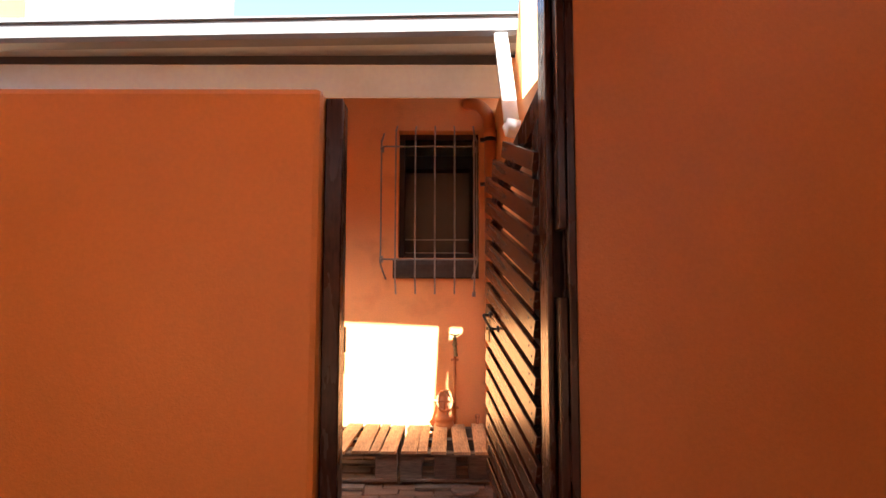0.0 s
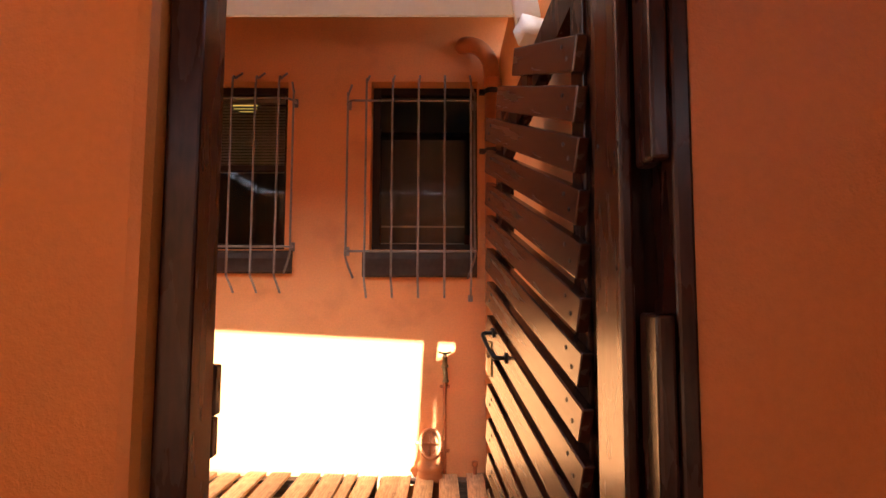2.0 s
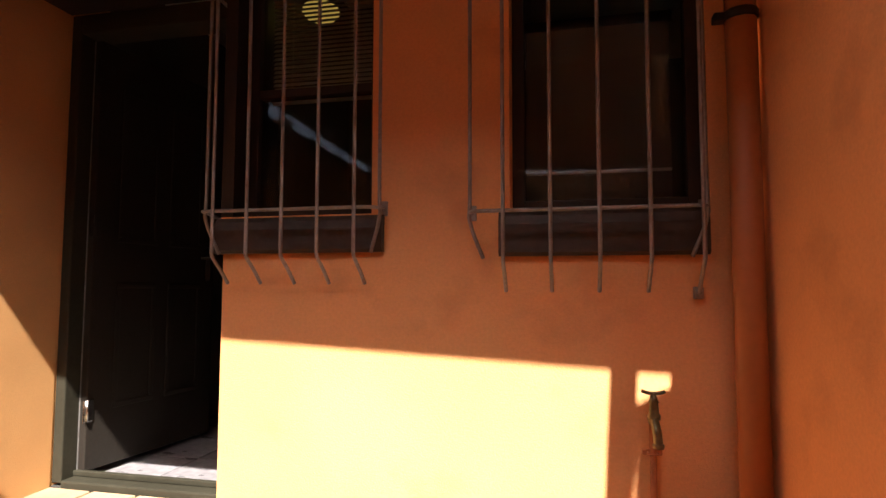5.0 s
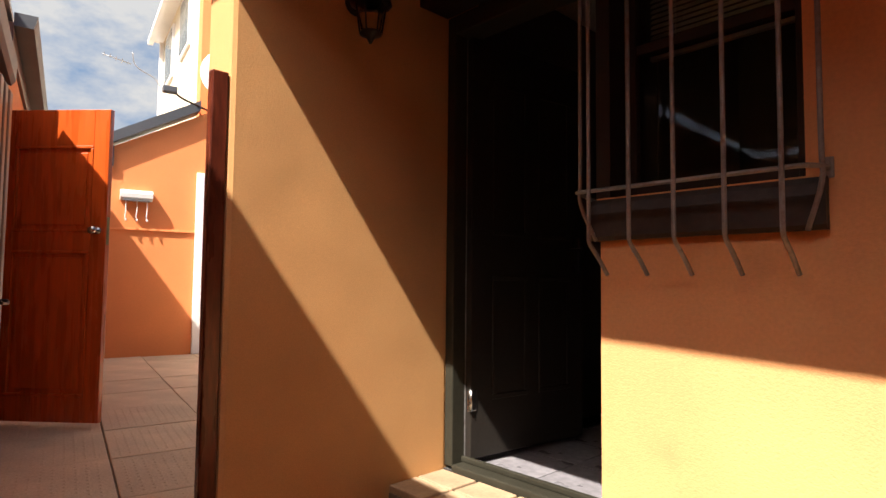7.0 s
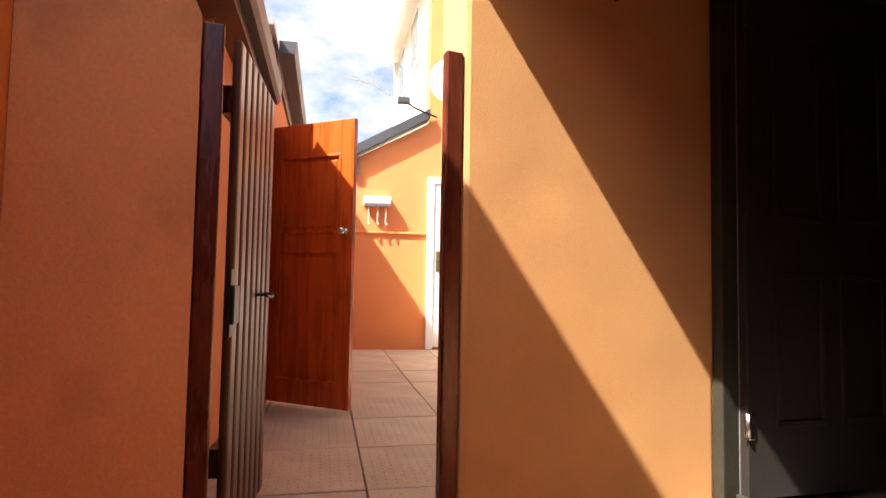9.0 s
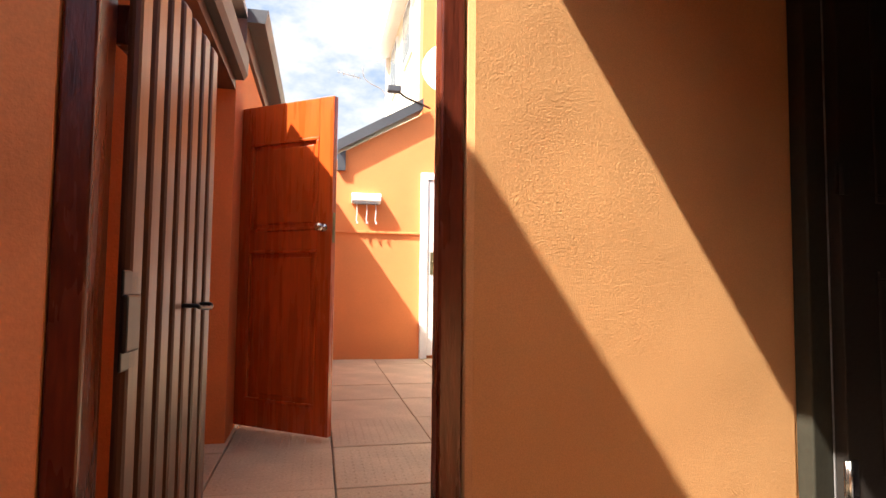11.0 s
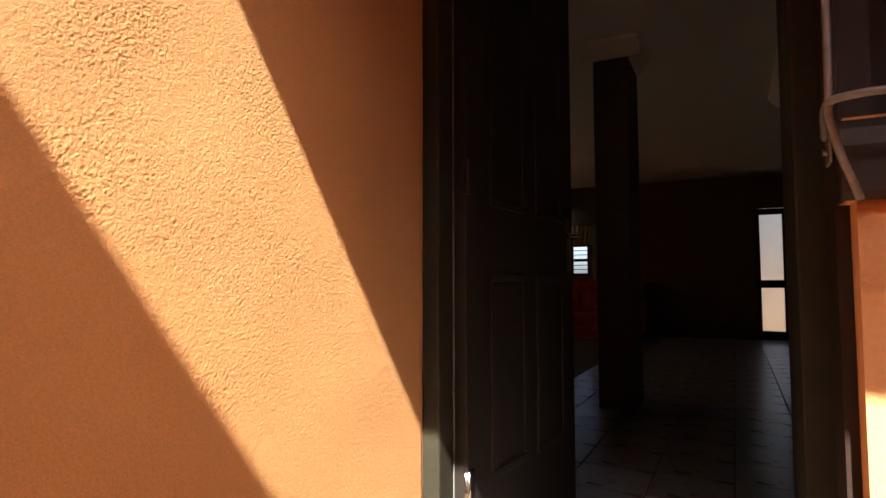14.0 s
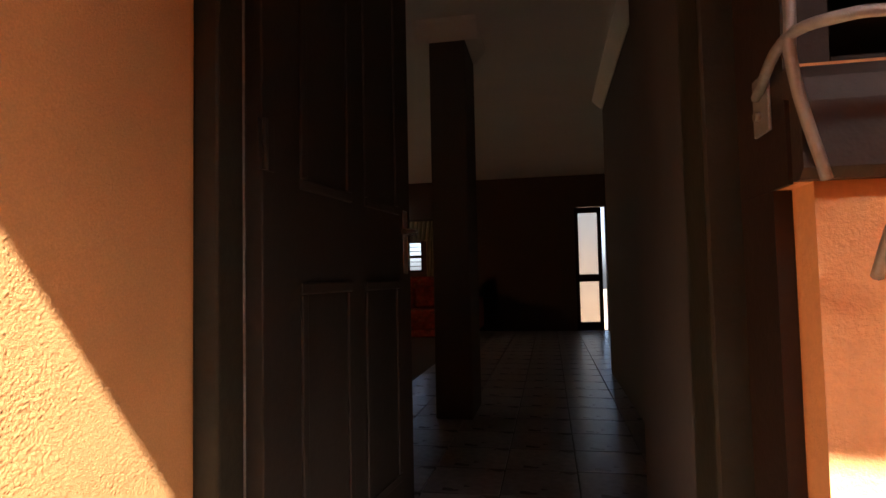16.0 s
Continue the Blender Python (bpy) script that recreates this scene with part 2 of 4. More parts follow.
def mesh_of(name, bm, material):
    bmesh.ops.recalc_face_normals(bm, faces=bm.faces)
    me = bpy.data.meshes.new(name)
    bm.to_mesh(me)
    bm.free()
    me.materials.append(material)
    return me


def part(name, bm, material, parent=None, label="", m=None):
    ob = new(name, mesh_of(name, bm, material))
    if parent is not None:
        ob.parent = parent
    if m is not None:
        ob.matrix_local = m
    if label:
        ob["label"] = label
    return ob


def structure(name, bm, material, label, category, m=None):
    ob = part(name, bm, material, None, m=m)
    return tagged(ob, label, category, "", "structure")


def thing(name, label, category, m=None, group=""):
    ob = new(name)
    ob.empty_display_size = 0.05
    if m is not None:
        ob.matrix_world = m
    return tagged(ob, label, category, group)


def B():
    return bmesh.new()


# ---- setting: court ----
GROUND = -0.28
FY = 6.0          # front of the house wall
WX = -1.78        # face of the wing wall
RX = 1.09         # face of the right-hand court wall

bm = B()
box(bm, -60, 40, -40, 60, GROUND - 0.35, GROUND - 0.03)
structure("ground", bm, ground_mat, "sandy earth ground under the yard", "ground")

bm = B()
for x0, x1, z0, z1 in ((-0.825, 1.5, GROUND - 0.1, 1.09), (-0.215, 0.297, 1.09, 2.277), (0.953, 1.5, 1.09, 2.277),
                       (-0.84, -0.215, 1.09, 1.235), (0.297, 0.953, 1.09, 1.235), (-1.9, 1.5, 2.277, 2.75)):
    box(bm, x0, x1, FY, FY + 0.22, z0, z1)
structure("wall_house", bm, plaster, "burnt orange plastered house wall with two barred windows", "wall")

bm = B()
box(bm, -2.0, WX, 5.11, 6.42, GROUND - 0.1, 2.75, 0.018)
wing = structure("wall_wing", bm, plaster_rough, "coarse orange textured plaster wing wall beside the door", "wall")


def soften(a, r):
    """Blurs a height field by r cells, three times over."""
    for _ in range(3):
        for axis in (0, 1):
            a = sum(np.roll(a, k, axis) for k in range(-r, r + 1)) / (2 * r + 1)
    return a / a.std()


def stucco_skin(name, y0, y1, z0, z1, step, parent):
    """The thrown plaster coat: a dense sheet with sandy grain, clods and slow trowel waves, proud of the wall."""
    ny, nz = int((y1 - y0) / step), int((z1 - z0) / step)
    rg = np.random.default_rng(11)
    def white():
        return rg.standard_normal((ny, nz))
    w = white()
    grain = 0.55 * w + 0.42 * (w + np.roll(w, 1, 0) + np.roll(w, 1, 1) + np.roll(np.roll(w, 1, 0), 1, 1)) / 2
    clods = np.maximum(soften(white(), 3) - 1.0, 0)
    patchy = np.clip(1.0 + 0.2 * soften(white(), 22), 0.6, 1.5)
    h = 0.0024 + 0.00018 * grain * patchy + 0.00003 * clods + 0.0003 * soften(white(), 34)
    yy, zz = np.meshgrid(np.linspace(y0, y1, ny), np.linspace(z0, z1, nz), indexing="ij")
    edge = np.minimum.reduce([yy - y0, y1 - yy, zz - z0, z1 - zz])
    h = np.where(edge < 0.002, -0.002, h)
    co = np.stack([WX + h, yy, zz], -1).reshape(-1, 3)
    i = (np.arange(ny - 1)[:, None] * nz + np.arange(nz - 1)[None, :]).ravel()
    quads = np.stack([i, i + nz, i + nz + 1, i + 1], -1)
    me = bpy.data.meshes.new(name)
    me.vertices.add(len(co))
    me.vertices.foreach_set("co", co.astype(np.float32).ravel())
    me.loops.add(quads.size)
    me.loops.foreach_set("vertex_index", quads.astype(np.int32).ravel())
    me.polygons.add(len(quads))
    me.polygons.foreach_set("loop_start", (np.arange(len(quads)) * 4).astype(np.int32))
    me.polygons.foreach_set("use_smooth", np.ones(len(quads), dtype=bool))
    me.update(calc_edges=True)
    me.materials.append(plaster_rough)
    ob = new(name, me)
    ob.parent = parent
    return ob


stucco_skin("plaster_coat", 5.126, 6.186, -0.02, 2.2, 0.0017, wing)

bm = B()
prism(bm, [(3.862, GROUND - 0.1), (4.30, GROUND - 0.1), (4.30, 1.66), (4.20, 1.88), (4.06, 2.2), (3.862, 2.4)], "x", -2.0, WX)
structure("wall_side", bm, plaster, "orange plastered yard wall beside the slatted side gate", "wall")

# notched top is invented so its shadow leaves a small lit square
bm = B()
prism(bm, [(3.90, GROUND - 0.1), (FY, GROUND - 0.1), (FY, 2.45), (4.96, 2.45), (4.90, 2.10), (4.45, 2.64), (4.41, 1.985), (3.90, 1.90)], "x", RX, RX + 0.16)
structure("wall_boundary", bm, plaster, "orange plastered boundary wall of the small court, top notched to shape the sun patch", "wall")

bm = B()
box(bm, -3.2, 0.18, 3.64, 3.86, GROUND - 0.1, 1.765, 0.03)
structure("wall_gate_near", bm, plaster_smooth, "smooth orange plastered wall with rounded corner at the gate", "wall")
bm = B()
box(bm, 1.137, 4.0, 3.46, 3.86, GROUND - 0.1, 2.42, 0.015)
# thin upper panel, out of view, added to cut light above the wall
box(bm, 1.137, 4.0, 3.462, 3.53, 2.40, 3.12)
structure("wall_gate_far", bm, plaster_far_shaded, "smooth orange wall beside the gate post, darkened for shade", "wall")

# unseen roof over the entry passage, its out-of-square eave placed to shade the court
EAVE_SKEW = Matrix.Translation((-1.35, 3.59, 0.838)) @ Matrix.Rotation(radians(-4.6), 4, "Z") @ Matrix.Translation((1.5, -4.19, 0))
bm = B()
prism(bm, [(-3.7, 2.72), (4.15, 2.40), (4.15, 2.44), (-3.7, 2.76)], "x", -3.2, 1.5)
prism(bm, [(-3.7, 2.72), (3.95, 2.408), (3.95, 2.448), (-3.7, 2.76)], "x", 1.5, 4.4)
bmesh.ops.transform(bm, matrix=EAVE_SKEW, verts=bm.verts)
structure("roof_entry", bm, brown_fascia, "unseen dark brown roof placed to shade the entry and court", "roof")
bm = B()
box(bm, -2.1, 1.5, 4.15, 4.182, 2.33, 2.455)
bmesh.ops.transform(bm, matrix=EAVE_SKEW, verts=bm.verts)
structure("trim_entry_eave", bm, brown_fascia, "unseen brown eave board placed to cast the court shadow", "fascia")
for n, y in enumerate((0.6, 1.8, 2.9)):
    bm = B()
    box(bm, -1.75, 4.0 if y < 3.2 else 1.5, y - 0.03, y + 0.03, 3.17, 3.185 + 0.0415 * (4.15 - y))
    structure("beam_%d" % (n + 1), bm, brown_fascia, "brown timber roof beam over the passage", "beam")

# lean-to roof along the house wall, its eave a little out of square
SKEW = Matrix.Rotation(radians(-2.1), 4, "Z")
SKEW = Matrix.Translation((-1.5, 4.758, -0.012)) @ SKEW @ Matrix.Translation((1.5, -4.70, 0))
# boards kept out of view and dark so the wall top gets less light
bm = B()
prism(bm, [(FY - 0.004, 2.72), (5.15, 2.615), (5.15, 2.635), (FY - 0.004, 2.74)], "x", -2.6, 1.26)
structure("roof_lean_to", bm, brown_fascia, "unseen eave boards, made dark brown to dim the wall top", "eave boards")
bm = B()
prism(bm, [(5.06, 2.226), (5.08, 2.226), (5.07, 2.44), (5.05, 2.44)], "x", -2.26, 1.088)
structure("trim_panel", bm, pale_board, "pale blue-white upright panel hanging under the eave", "panel")
bm = B()
box(bm, -2.6, 1.26, 5.045, 5.085, 2.442, 2.60)
structure("trim_batten", bm, charcoal, "dark batten under the eave", "batten")
bm = B()
prism(bm, [(5.12, 2.52), (4.81, 2.485), (4.81, 2.56), (5.12, 2.60)], "x", -2.6, 1.26)
bmesh.ops.transform(bm, matrix=SKEW, verts=bm.verts)
structure("trim_soffit", bm, soffit_paint, "grey painted soffit board under the eave", "soffit")
bm = B()
prism(bm, [(4.80, 2.47), (4.70, 2.47), (4.68, 2.495), (4.675, 2.58), (4.66, 2.585), (4.66, 2.595), (4.69, 2.595), (4.70, 2.50), (4.79, 2.50), (4.79, 2.595), (4.80, 2.595)], "x", -2.6, 1.26)
bmesh.ops.transform(bm, matrix=SKEW, verts=bm.verts)
structure("trim_gutter", bm, grey_gutter, "grey painted metal gutter along the eave", "gutter")
bm = B()
prism(bm, [(4.80, 2.60), (FY + 2.0, 3.3), (FY + 2.0, 3.34), (4.80, 2.63)], "x", -2.6, 1.26)
structure("roof_house", bm, roof_sheet, "grey sheet roof of the house", "roof")

# passage behind the start, closed far back by unseen walls that limit its light
bm = B()
box(bm, -6, 6, -7.2, -7.0, GROUND - 0.1, 4.0)
structure("wall_passage_end", bm, plaster, "unseen orange end wall added to limit light in the passage", "wall")
# unseen side wall made dark to dim what the gate wall reflects
bm = B()
box(bm, 4.0, 4.16, -7.0, 3.46, GROUND - 0.1, 3.14)
structure("wall_entry_side", bm, brown_fascia, "unseen side wall of the entry, dark to dim reflections", "wall")
bm = B()
box(bm, -3.36, -3.2, -7.0, 3.86, GROUND - 0.1, 3.14)
structure("wall_entry_left", bm, plaster, "unseen orange wall added to close the entry", "wall")

# ---- second yard, turned a little: a runs along the alley, b across it ----
U, V = Vector((-0.984, 0.177, 0)), Vector((0.177, 0.984, 0))
YARD = Matrix(((U.x, V.x, 0, -2.0), (U.y, V.y, 0, 4.30), (0, 0, 1, 0), (0, 0, 0, 1)))


def yard_box(bm, a0, a1, b0, b1, z0, z1, bevel=0.0):
    return box(bm, a0, a1, b0, b1, z0, z1, bevel, YARD)


def yard_prism(bm, outline, axis, lo, hi):
    prism(bm, outline, axis, lo, hi)
    bmesh.ops.transform(bm, matrix=YARD, verts=bm.verts)
    return bm


bm = B()
yard_box(bm, 0.02, 6.0, -0.02, 3.4, GROUND, -0.03)
structure("pavement_base", bm, joint_sand, "dark sandy bed between the yard pavers", "paving bed")
bm = B()
yard_box(bm, 0.75, 2.2, -0.34, -0.12, GROUND, 2.10)
yard_box(bm, 2.2, 2.62, -0.22, 0.0, GROUND, 2.45)
yard_box(bm, 3.42, 8.0, -0.22, 0.0, GROUND, 2.45)
yard_box(bm, 2.62, 3.42, -0.22, 0.0, 2.06, 2.45)
structure("wall_outbuilding", bm, plaster_old, "orange outbuilding wall along the paved yard", "wall")
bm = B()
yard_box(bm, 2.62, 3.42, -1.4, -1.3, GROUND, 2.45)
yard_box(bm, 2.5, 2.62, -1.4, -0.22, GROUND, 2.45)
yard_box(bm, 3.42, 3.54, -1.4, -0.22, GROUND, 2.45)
structure("wall_store", bm, room_wall, "inside wall of the outbuilding store, colour darkened for shade", "wall")
bm = B()
yard_prism(bm, [(0.0, GROUND), (3.4, GROUND), (3.4, 3.99), (0.8, 2.55), (0.62, 2.35), (0.0, 2.3)], "x", 5.75, 5.95)
structure("wall_end", bm, plaster_old, "orange end wall under a sloping dark roof edge", "wall")
bm = B()
yard_box(bm, 5.725, 5.75, 0.0, 1.74, 1.535, 1.565, 0.006)
structure("trim_ledge", bm, plaster_old, "narrow orange plaster ledge on the end wall", "ledge")
bm = B()
yard_prism(bm, [(0.70, 2.535), (1.75, 3.13), (1.75, 3.26), (0.70, 2.665)], "x", 5.66, 5.98)
structure("trim_verge", bm, charcoal, "charcoal sloping roof edge on the end wall", "fascia")
bm = B()
yard_prism(bm, [(0.70, 2.30), (0.80, 2.30), (0.80, 2.55), (0.70, 2.5)], "x", 5.70, 5.749)
structure("trim_bracket", bm, charcoal, "charcoal roof edge end", "fascia")
bm = B()
yard_box(bm, -0.25, 2.198, -0.36, -0.002, 2.07, 2.27)
structure("trim_near_eave", bm, brown_fascia, "dark brown boxed eave over the side gate", "eave")
bm = B()
yard_prism(bm, [(0.0, 2.13), (0.045, 2.13), (0.065, 2.16), (0.07, 2.27), (0.0, 2.27)], "x", -0.25, 2.2)
structure("trim_near_gutter", bm, charcoal, "charcoal gutter on the near eave", "gutter")
bm = B()
yard_prism(bm, [(-0.2, 2.46), (0.02, 2.46), (0.02, 2.62), (-0.2, 2.62)], "x", 2.45, 7.8)
structure("trim_far_eave", bm, brown_fascia, "brown boxed eave of the outbuilding", "eave")
bm = B()
yard_prism(bm, [(0.02, 2.60), (0.13, 2.60), (0.15, 2.69), (0.02, 2.69)], "x", 2.45, 7.8)
structure("trim_far_gutter", bm, charcoal, "charcoal gutter on the outbuilding eave", "gutter")
bm = B()
yard_box(bm, 2.2, 8.0, -3.0, 0.0, 2.70, 2.74)
structure("roof_outbuilding", bm, roof_sheet, "grey sheet roof of the outbuilding", "roof")

# ---- house interior ----
FLOOR = 0.085
bm = B()
box(bm, -2.6, 1.5, 6.19, 15.3, FLOOR - 0.25, FLOOR - 0.012)
box(bm, -6.0, -2.6, 8.8, 15.3, FLOOR - 0.25, FLOOR - 0.012)
structure("floor", bm, grout, "dark grout bed of the tiled house floor", "floor")
bm = B()
box(bm, -2.6, 1.5, 6.22, 15.3, 2.66, 2.75)
box(bm, -6.0, -2.6, 8.76, 15.3, 2.66, 2.75)
structure("ceiling", bm, ceiling_paint, "white plaster ceiling of the dim passage", "ceiling")
# gap in the far left wall is an unseen opening added for light
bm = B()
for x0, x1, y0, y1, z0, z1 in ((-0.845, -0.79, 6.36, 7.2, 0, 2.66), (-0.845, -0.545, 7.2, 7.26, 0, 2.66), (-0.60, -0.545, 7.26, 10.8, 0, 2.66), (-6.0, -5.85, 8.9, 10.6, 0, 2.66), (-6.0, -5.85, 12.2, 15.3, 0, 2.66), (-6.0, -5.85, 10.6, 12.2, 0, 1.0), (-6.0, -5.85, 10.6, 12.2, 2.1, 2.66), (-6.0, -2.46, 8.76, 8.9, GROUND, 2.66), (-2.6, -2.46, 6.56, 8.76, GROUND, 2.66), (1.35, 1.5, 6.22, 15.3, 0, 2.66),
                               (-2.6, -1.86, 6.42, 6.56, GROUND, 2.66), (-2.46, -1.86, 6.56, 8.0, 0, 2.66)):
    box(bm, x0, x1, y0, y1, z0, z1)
structure("wall_inside", bm, room_wall, "inside walls of the passage, colour darkened for shade", "wall")
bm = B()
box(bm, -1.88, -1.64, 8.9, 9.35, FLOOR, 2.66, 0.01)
structure("pier", bm, room_wall, "pier in the passage, colour darkened for shade", "pier")
bm = B()
prism(bm, [(8.9, 2.66), (8.9, 2.54), (8.89, 2.54), (8.80, 2.63), (8.80, 2.66)], "x", -1.97, -1.55)
prism(bm, [(-1.64, 2.66), (-1.64, 2.54), (-1.63, 2.54), (-1.55, 2.63), (-1.55, 2.66)], "y", 8.9, 9.35)
prism(bm, [(-0.60, 2.66), (-0.60, 2.55), (-0.61, 2.55), (-0.69, 2.63), (-0.69, 2.66)], "y", 7.26, 10.8)
structure("trim_cornice", bm, ceiling_paint, "white moulded cornice along the ceiling", "cornice")
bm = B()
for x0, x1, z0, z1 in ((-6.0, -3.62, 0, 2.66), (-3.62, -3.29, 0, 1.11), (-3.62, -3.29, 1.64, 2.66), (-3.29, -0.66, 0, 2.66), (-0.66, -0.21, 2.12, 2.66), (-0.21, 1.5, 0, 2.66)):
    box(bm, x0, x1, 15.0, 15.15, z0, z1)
structure("wall_back", bm, room_wall, "back wall with glazed door and window, colour darkened for shade", "wall")

# glazed back door, standing ajar, and the small back window
d = thing("glazed_door", "dark framed glazed door with frosted panes, ajar", "door", pose(-0.71, 14.98, FLOOR))
for nm, c in (("stile", (0, 0.06, 0, 2.02)), ("stile", (0.365, 0.43, 0, 2.02)), ("rail", (0.06, 0.365, 0, 0.14)), ("rail", (0.06, 0.365, 0.80, 0.92)), ("rail", (0.06, 0.365, 1.93, 2.02))):
    bm = B()
    box(bm, c[0], c[1], -0.04, 0.0, c[2], c[3], 0.004)
    part(nm, bm, brown_frame, d)
for z0, z1 in ((0.14, 0.80), (0.92, 1.93)):
    bm = B()
    box(bm, 0.06, 0.365, -0.024, -0.016, z0, z1)
    p = part("pane", bm, frosted_glass, d, "frosted glass pane")
    p.visible_shadow = False
w = thing("back_window", "small dark wooden window with slatted panes", "window", pose(-3.62, 15.02, 1.11))
for x in (0.0, 0.29):
    bm = B()
    box(bm, x, x + 0.04, 0, 0.05, 0, 0.53, 0.004)
    part("stile", bm, brown_frame, w)
for k, (z, h) in enumerate(((0.0, 0.03), (0.092, 0.012), (0.168, 0.012), (0.238, 0.05), (0.352, 0.012), (0.428, 0.012), (0.50, 0.03))):
    bm = B()
    box(bm, 0.04, 0.29, 0.005, 0.045, z, z + h, 0.003)
    part("glazing_bar", bm, brown_frame, w)
curtain_cloth = mat("pale_striped_curtain", (0.42, 0.40, 0.26), 0.85, grain=60, vary=0.2, stain=0.3, stain_scale=9, stretch=(14, 1, 0.4))
w = thing("pleated_valance", "pale striped pleated curtain gathered above the back window", "curtain", pose(-3.72, 14.93, 1.64))
for k in range(9):
    bm = B()
    prism(bm, [(0.0, 0.0), (0.035, 0.05), (0.07, 0.0), (0.062, -0.004), (0.035, 0.042), (0.008, -0.004)], "z", 0.0, 0.34)
    for v in bm.verts:
        v.co.x += 0.075 * k + 0.10 * v.co.z
    part("pleat", bm, curtain_cloth, w)
w = thing("curtain_drape", "pale curtain hanging beside the back window", "curtain", pose(-3.21, 14.93, 0.92))
for k in range(3):
    bm = B()
    prism(bm, [(0.0, 0.0), (0.03, 0.05), (0.06, 0.0), (0.05, -0.004), (0.03, 0.04), (0.01, -0.004)], "z", 0.0, 0.74)
    for v in bm.verts:
        v.co.x += 0.065 * k
    part("pleat", bm, curtain_cloth, w)
bm = B()
tube(bm, [(-4.0, 14.95, 2.0), (-2.6, 14.95, 2.0)], 0.012, 8)
tagged(part("curtain_rod", bm, brown_frame), "dark curtain rod above the back window", "curtain rod")
w = thing("spot_lamp", "small lit spot lamp high on the back wall", "lamp", pose(-3.62, 14.85, 2.09))
bm = B()
lathe(bm, [(0.012, 0.0), (0.03, 0.02), (0.034, 0.06), (0.03, 0.09)], (0, 0, 0), sides=12)
tube(bm, [(0, 0.03, 0.06), (0, 0.15, 0.06)], 0.008, 7)
part("housing", bm, black_iron, w)
bm = B()
lathe(bm, [(0.005, -0.028), (0.02, -0.022), (0.026, -0.006), (0.02, 0.004)], (0, 0, 0), sides=12)
part("bulb", bm, glow_mat("lit_bulb", (1.0, 0.92, 0.8), 1.2), w, "glowing lamp bulb")
red_cloth = mat("red_floral_cloth", (0.24, 0.04, 0.02), 0.85, grain=14, vary=0.4, stain=0.3, stain_scale=9, dirt=(0.28, 0.19, 0.08), dirt_amount=0.8)
w = thing("couch", "low dark red patterned couch under the back window", "couch", pose(-3.9, 13.9, FLOOR))
for nm, c in (("seat", (0, 1.5, 0, 0.75, 0.12, 0.42)), ("backrest", (0, 1.5, 0.6, 0.85, 0.42, 0.94)), ("armrest", (-0.18, 0, 0, 0.85, 0.1, 0.6)), ("armrest", (1.5, 1.68, 0, 0.85, 0.1, 0.6)), ("base", (0.03, 1.47, 0.05, 0.8, 0.0, 0.12))):
    bm = B()
    box(bm, *c, 0.03)
    part(nm, bm, red_cloth, w)
for k, x in enumerate((0.22, 0.62, 1.05)):
    bm = B()
    box(bm, x, x + 0.36, 0.46, 0.6, 0.43, 0.78, 0.05)
    part("cushion", bm, red_cloth, w, "red floral cushion")

# ---- door of the house ----
bm = B()
box(bm, WX, -1.727, 6.19, 6.33, FLOOR, 2.24, 0.006)
box(bm, -0.90, -0.84, 6.19, 6.33, FLOOR, 2.24, 0.006)
box(bm, -1.727, -0.90, 6.19, 6.33, 2.15, 2.24, 0.006)
box(bm, -1.727, -0.90, 6.185, 6.33, FLOOR - 0.09, FLOOR + 0.015, 0.008)
box(bm, -1.727, -0.90, 6.25, 6.275, FLOOR + 0.016, FLOOR + 0.04, 0.004)
structure("door_1", bm, dark_frame, "dark green painted timber door frame with worn threshold", "door frame")
bm = B()
box(bm, WX, -0.84, FY + 0.004, 6.185, 2.24, 2.276)
box(bm, -0.842, -0.795, FY + 0.012, 6.36, 1.235, 2.276)
box(bm, -0.848, -0.8255, FY + 0.062, 6.19, 0.0, 1.089)
box(bm, -0.848, -0.8425, FY + 0.013, 6.19, 1.09, 2.24)
structure("trim_reveal", bm, brown_frame, "dark brown painted post between door and window", "frame post")

DOOR = pose(-1.70, 6.268, 0, 0, 0, 83)
d = thing("panel_door", "dark green panelled entrance door standing open inward", "door", DOOR)
bm = B()
box(bm, 0, 0.80, -0.02, 0.02, FLOOR + 0.03, 2.145, 0.004)
part("leaf", bm, door_paint, d)
# pale strip imitates the thin line of light along the hinge gap
bm = B()
box(bm, -0.003, 0.0015, 0.0205, 0.0235, FLOOR + 0.03, 2.145)
part("hinge_light_line", bm, steel, d, "pale strip standing in for the light line at the hinges")
for z0, z1 in ((0.38, 0.98), (1.18, 1.95)):
    for x0, x1 in ((0.13, 0.37), (0.45, 0.69)):
        bm = B()
        for c in ((x0, x1, z0, z0 + 0.025), (x0, x1, z1 - 0.025, z1), (x0, x0 + 0.025, z0 + 0.025, z1 - 0.025), (x1 - 0.025, x1, z0 + 0.025, z1 - 0.025)):
            box(bm, c[0], c[1], -0.028, -0.02, c[2], c[3], 0.004)
        part("moulding", bm, door_paint, d, "raised panel moulding")
bm = B()
tube(bm, [(0.745, -0.02, 1.13), (0.745, -0.065, 1.13)], 0.011, 10)
tube(bm, smooth_path([(0.745, -0.06, 1.13), (0.70, -0.066, 1.13), (0.64, -0.062, 1.125)], 5), 0.009, 8)
box(bm, 0.725, 0.765, -0.026, -0.021, 1.0, 1.2, 0.004)
part("lever_handle", bm, chrome, d, "worn metal lever handle")
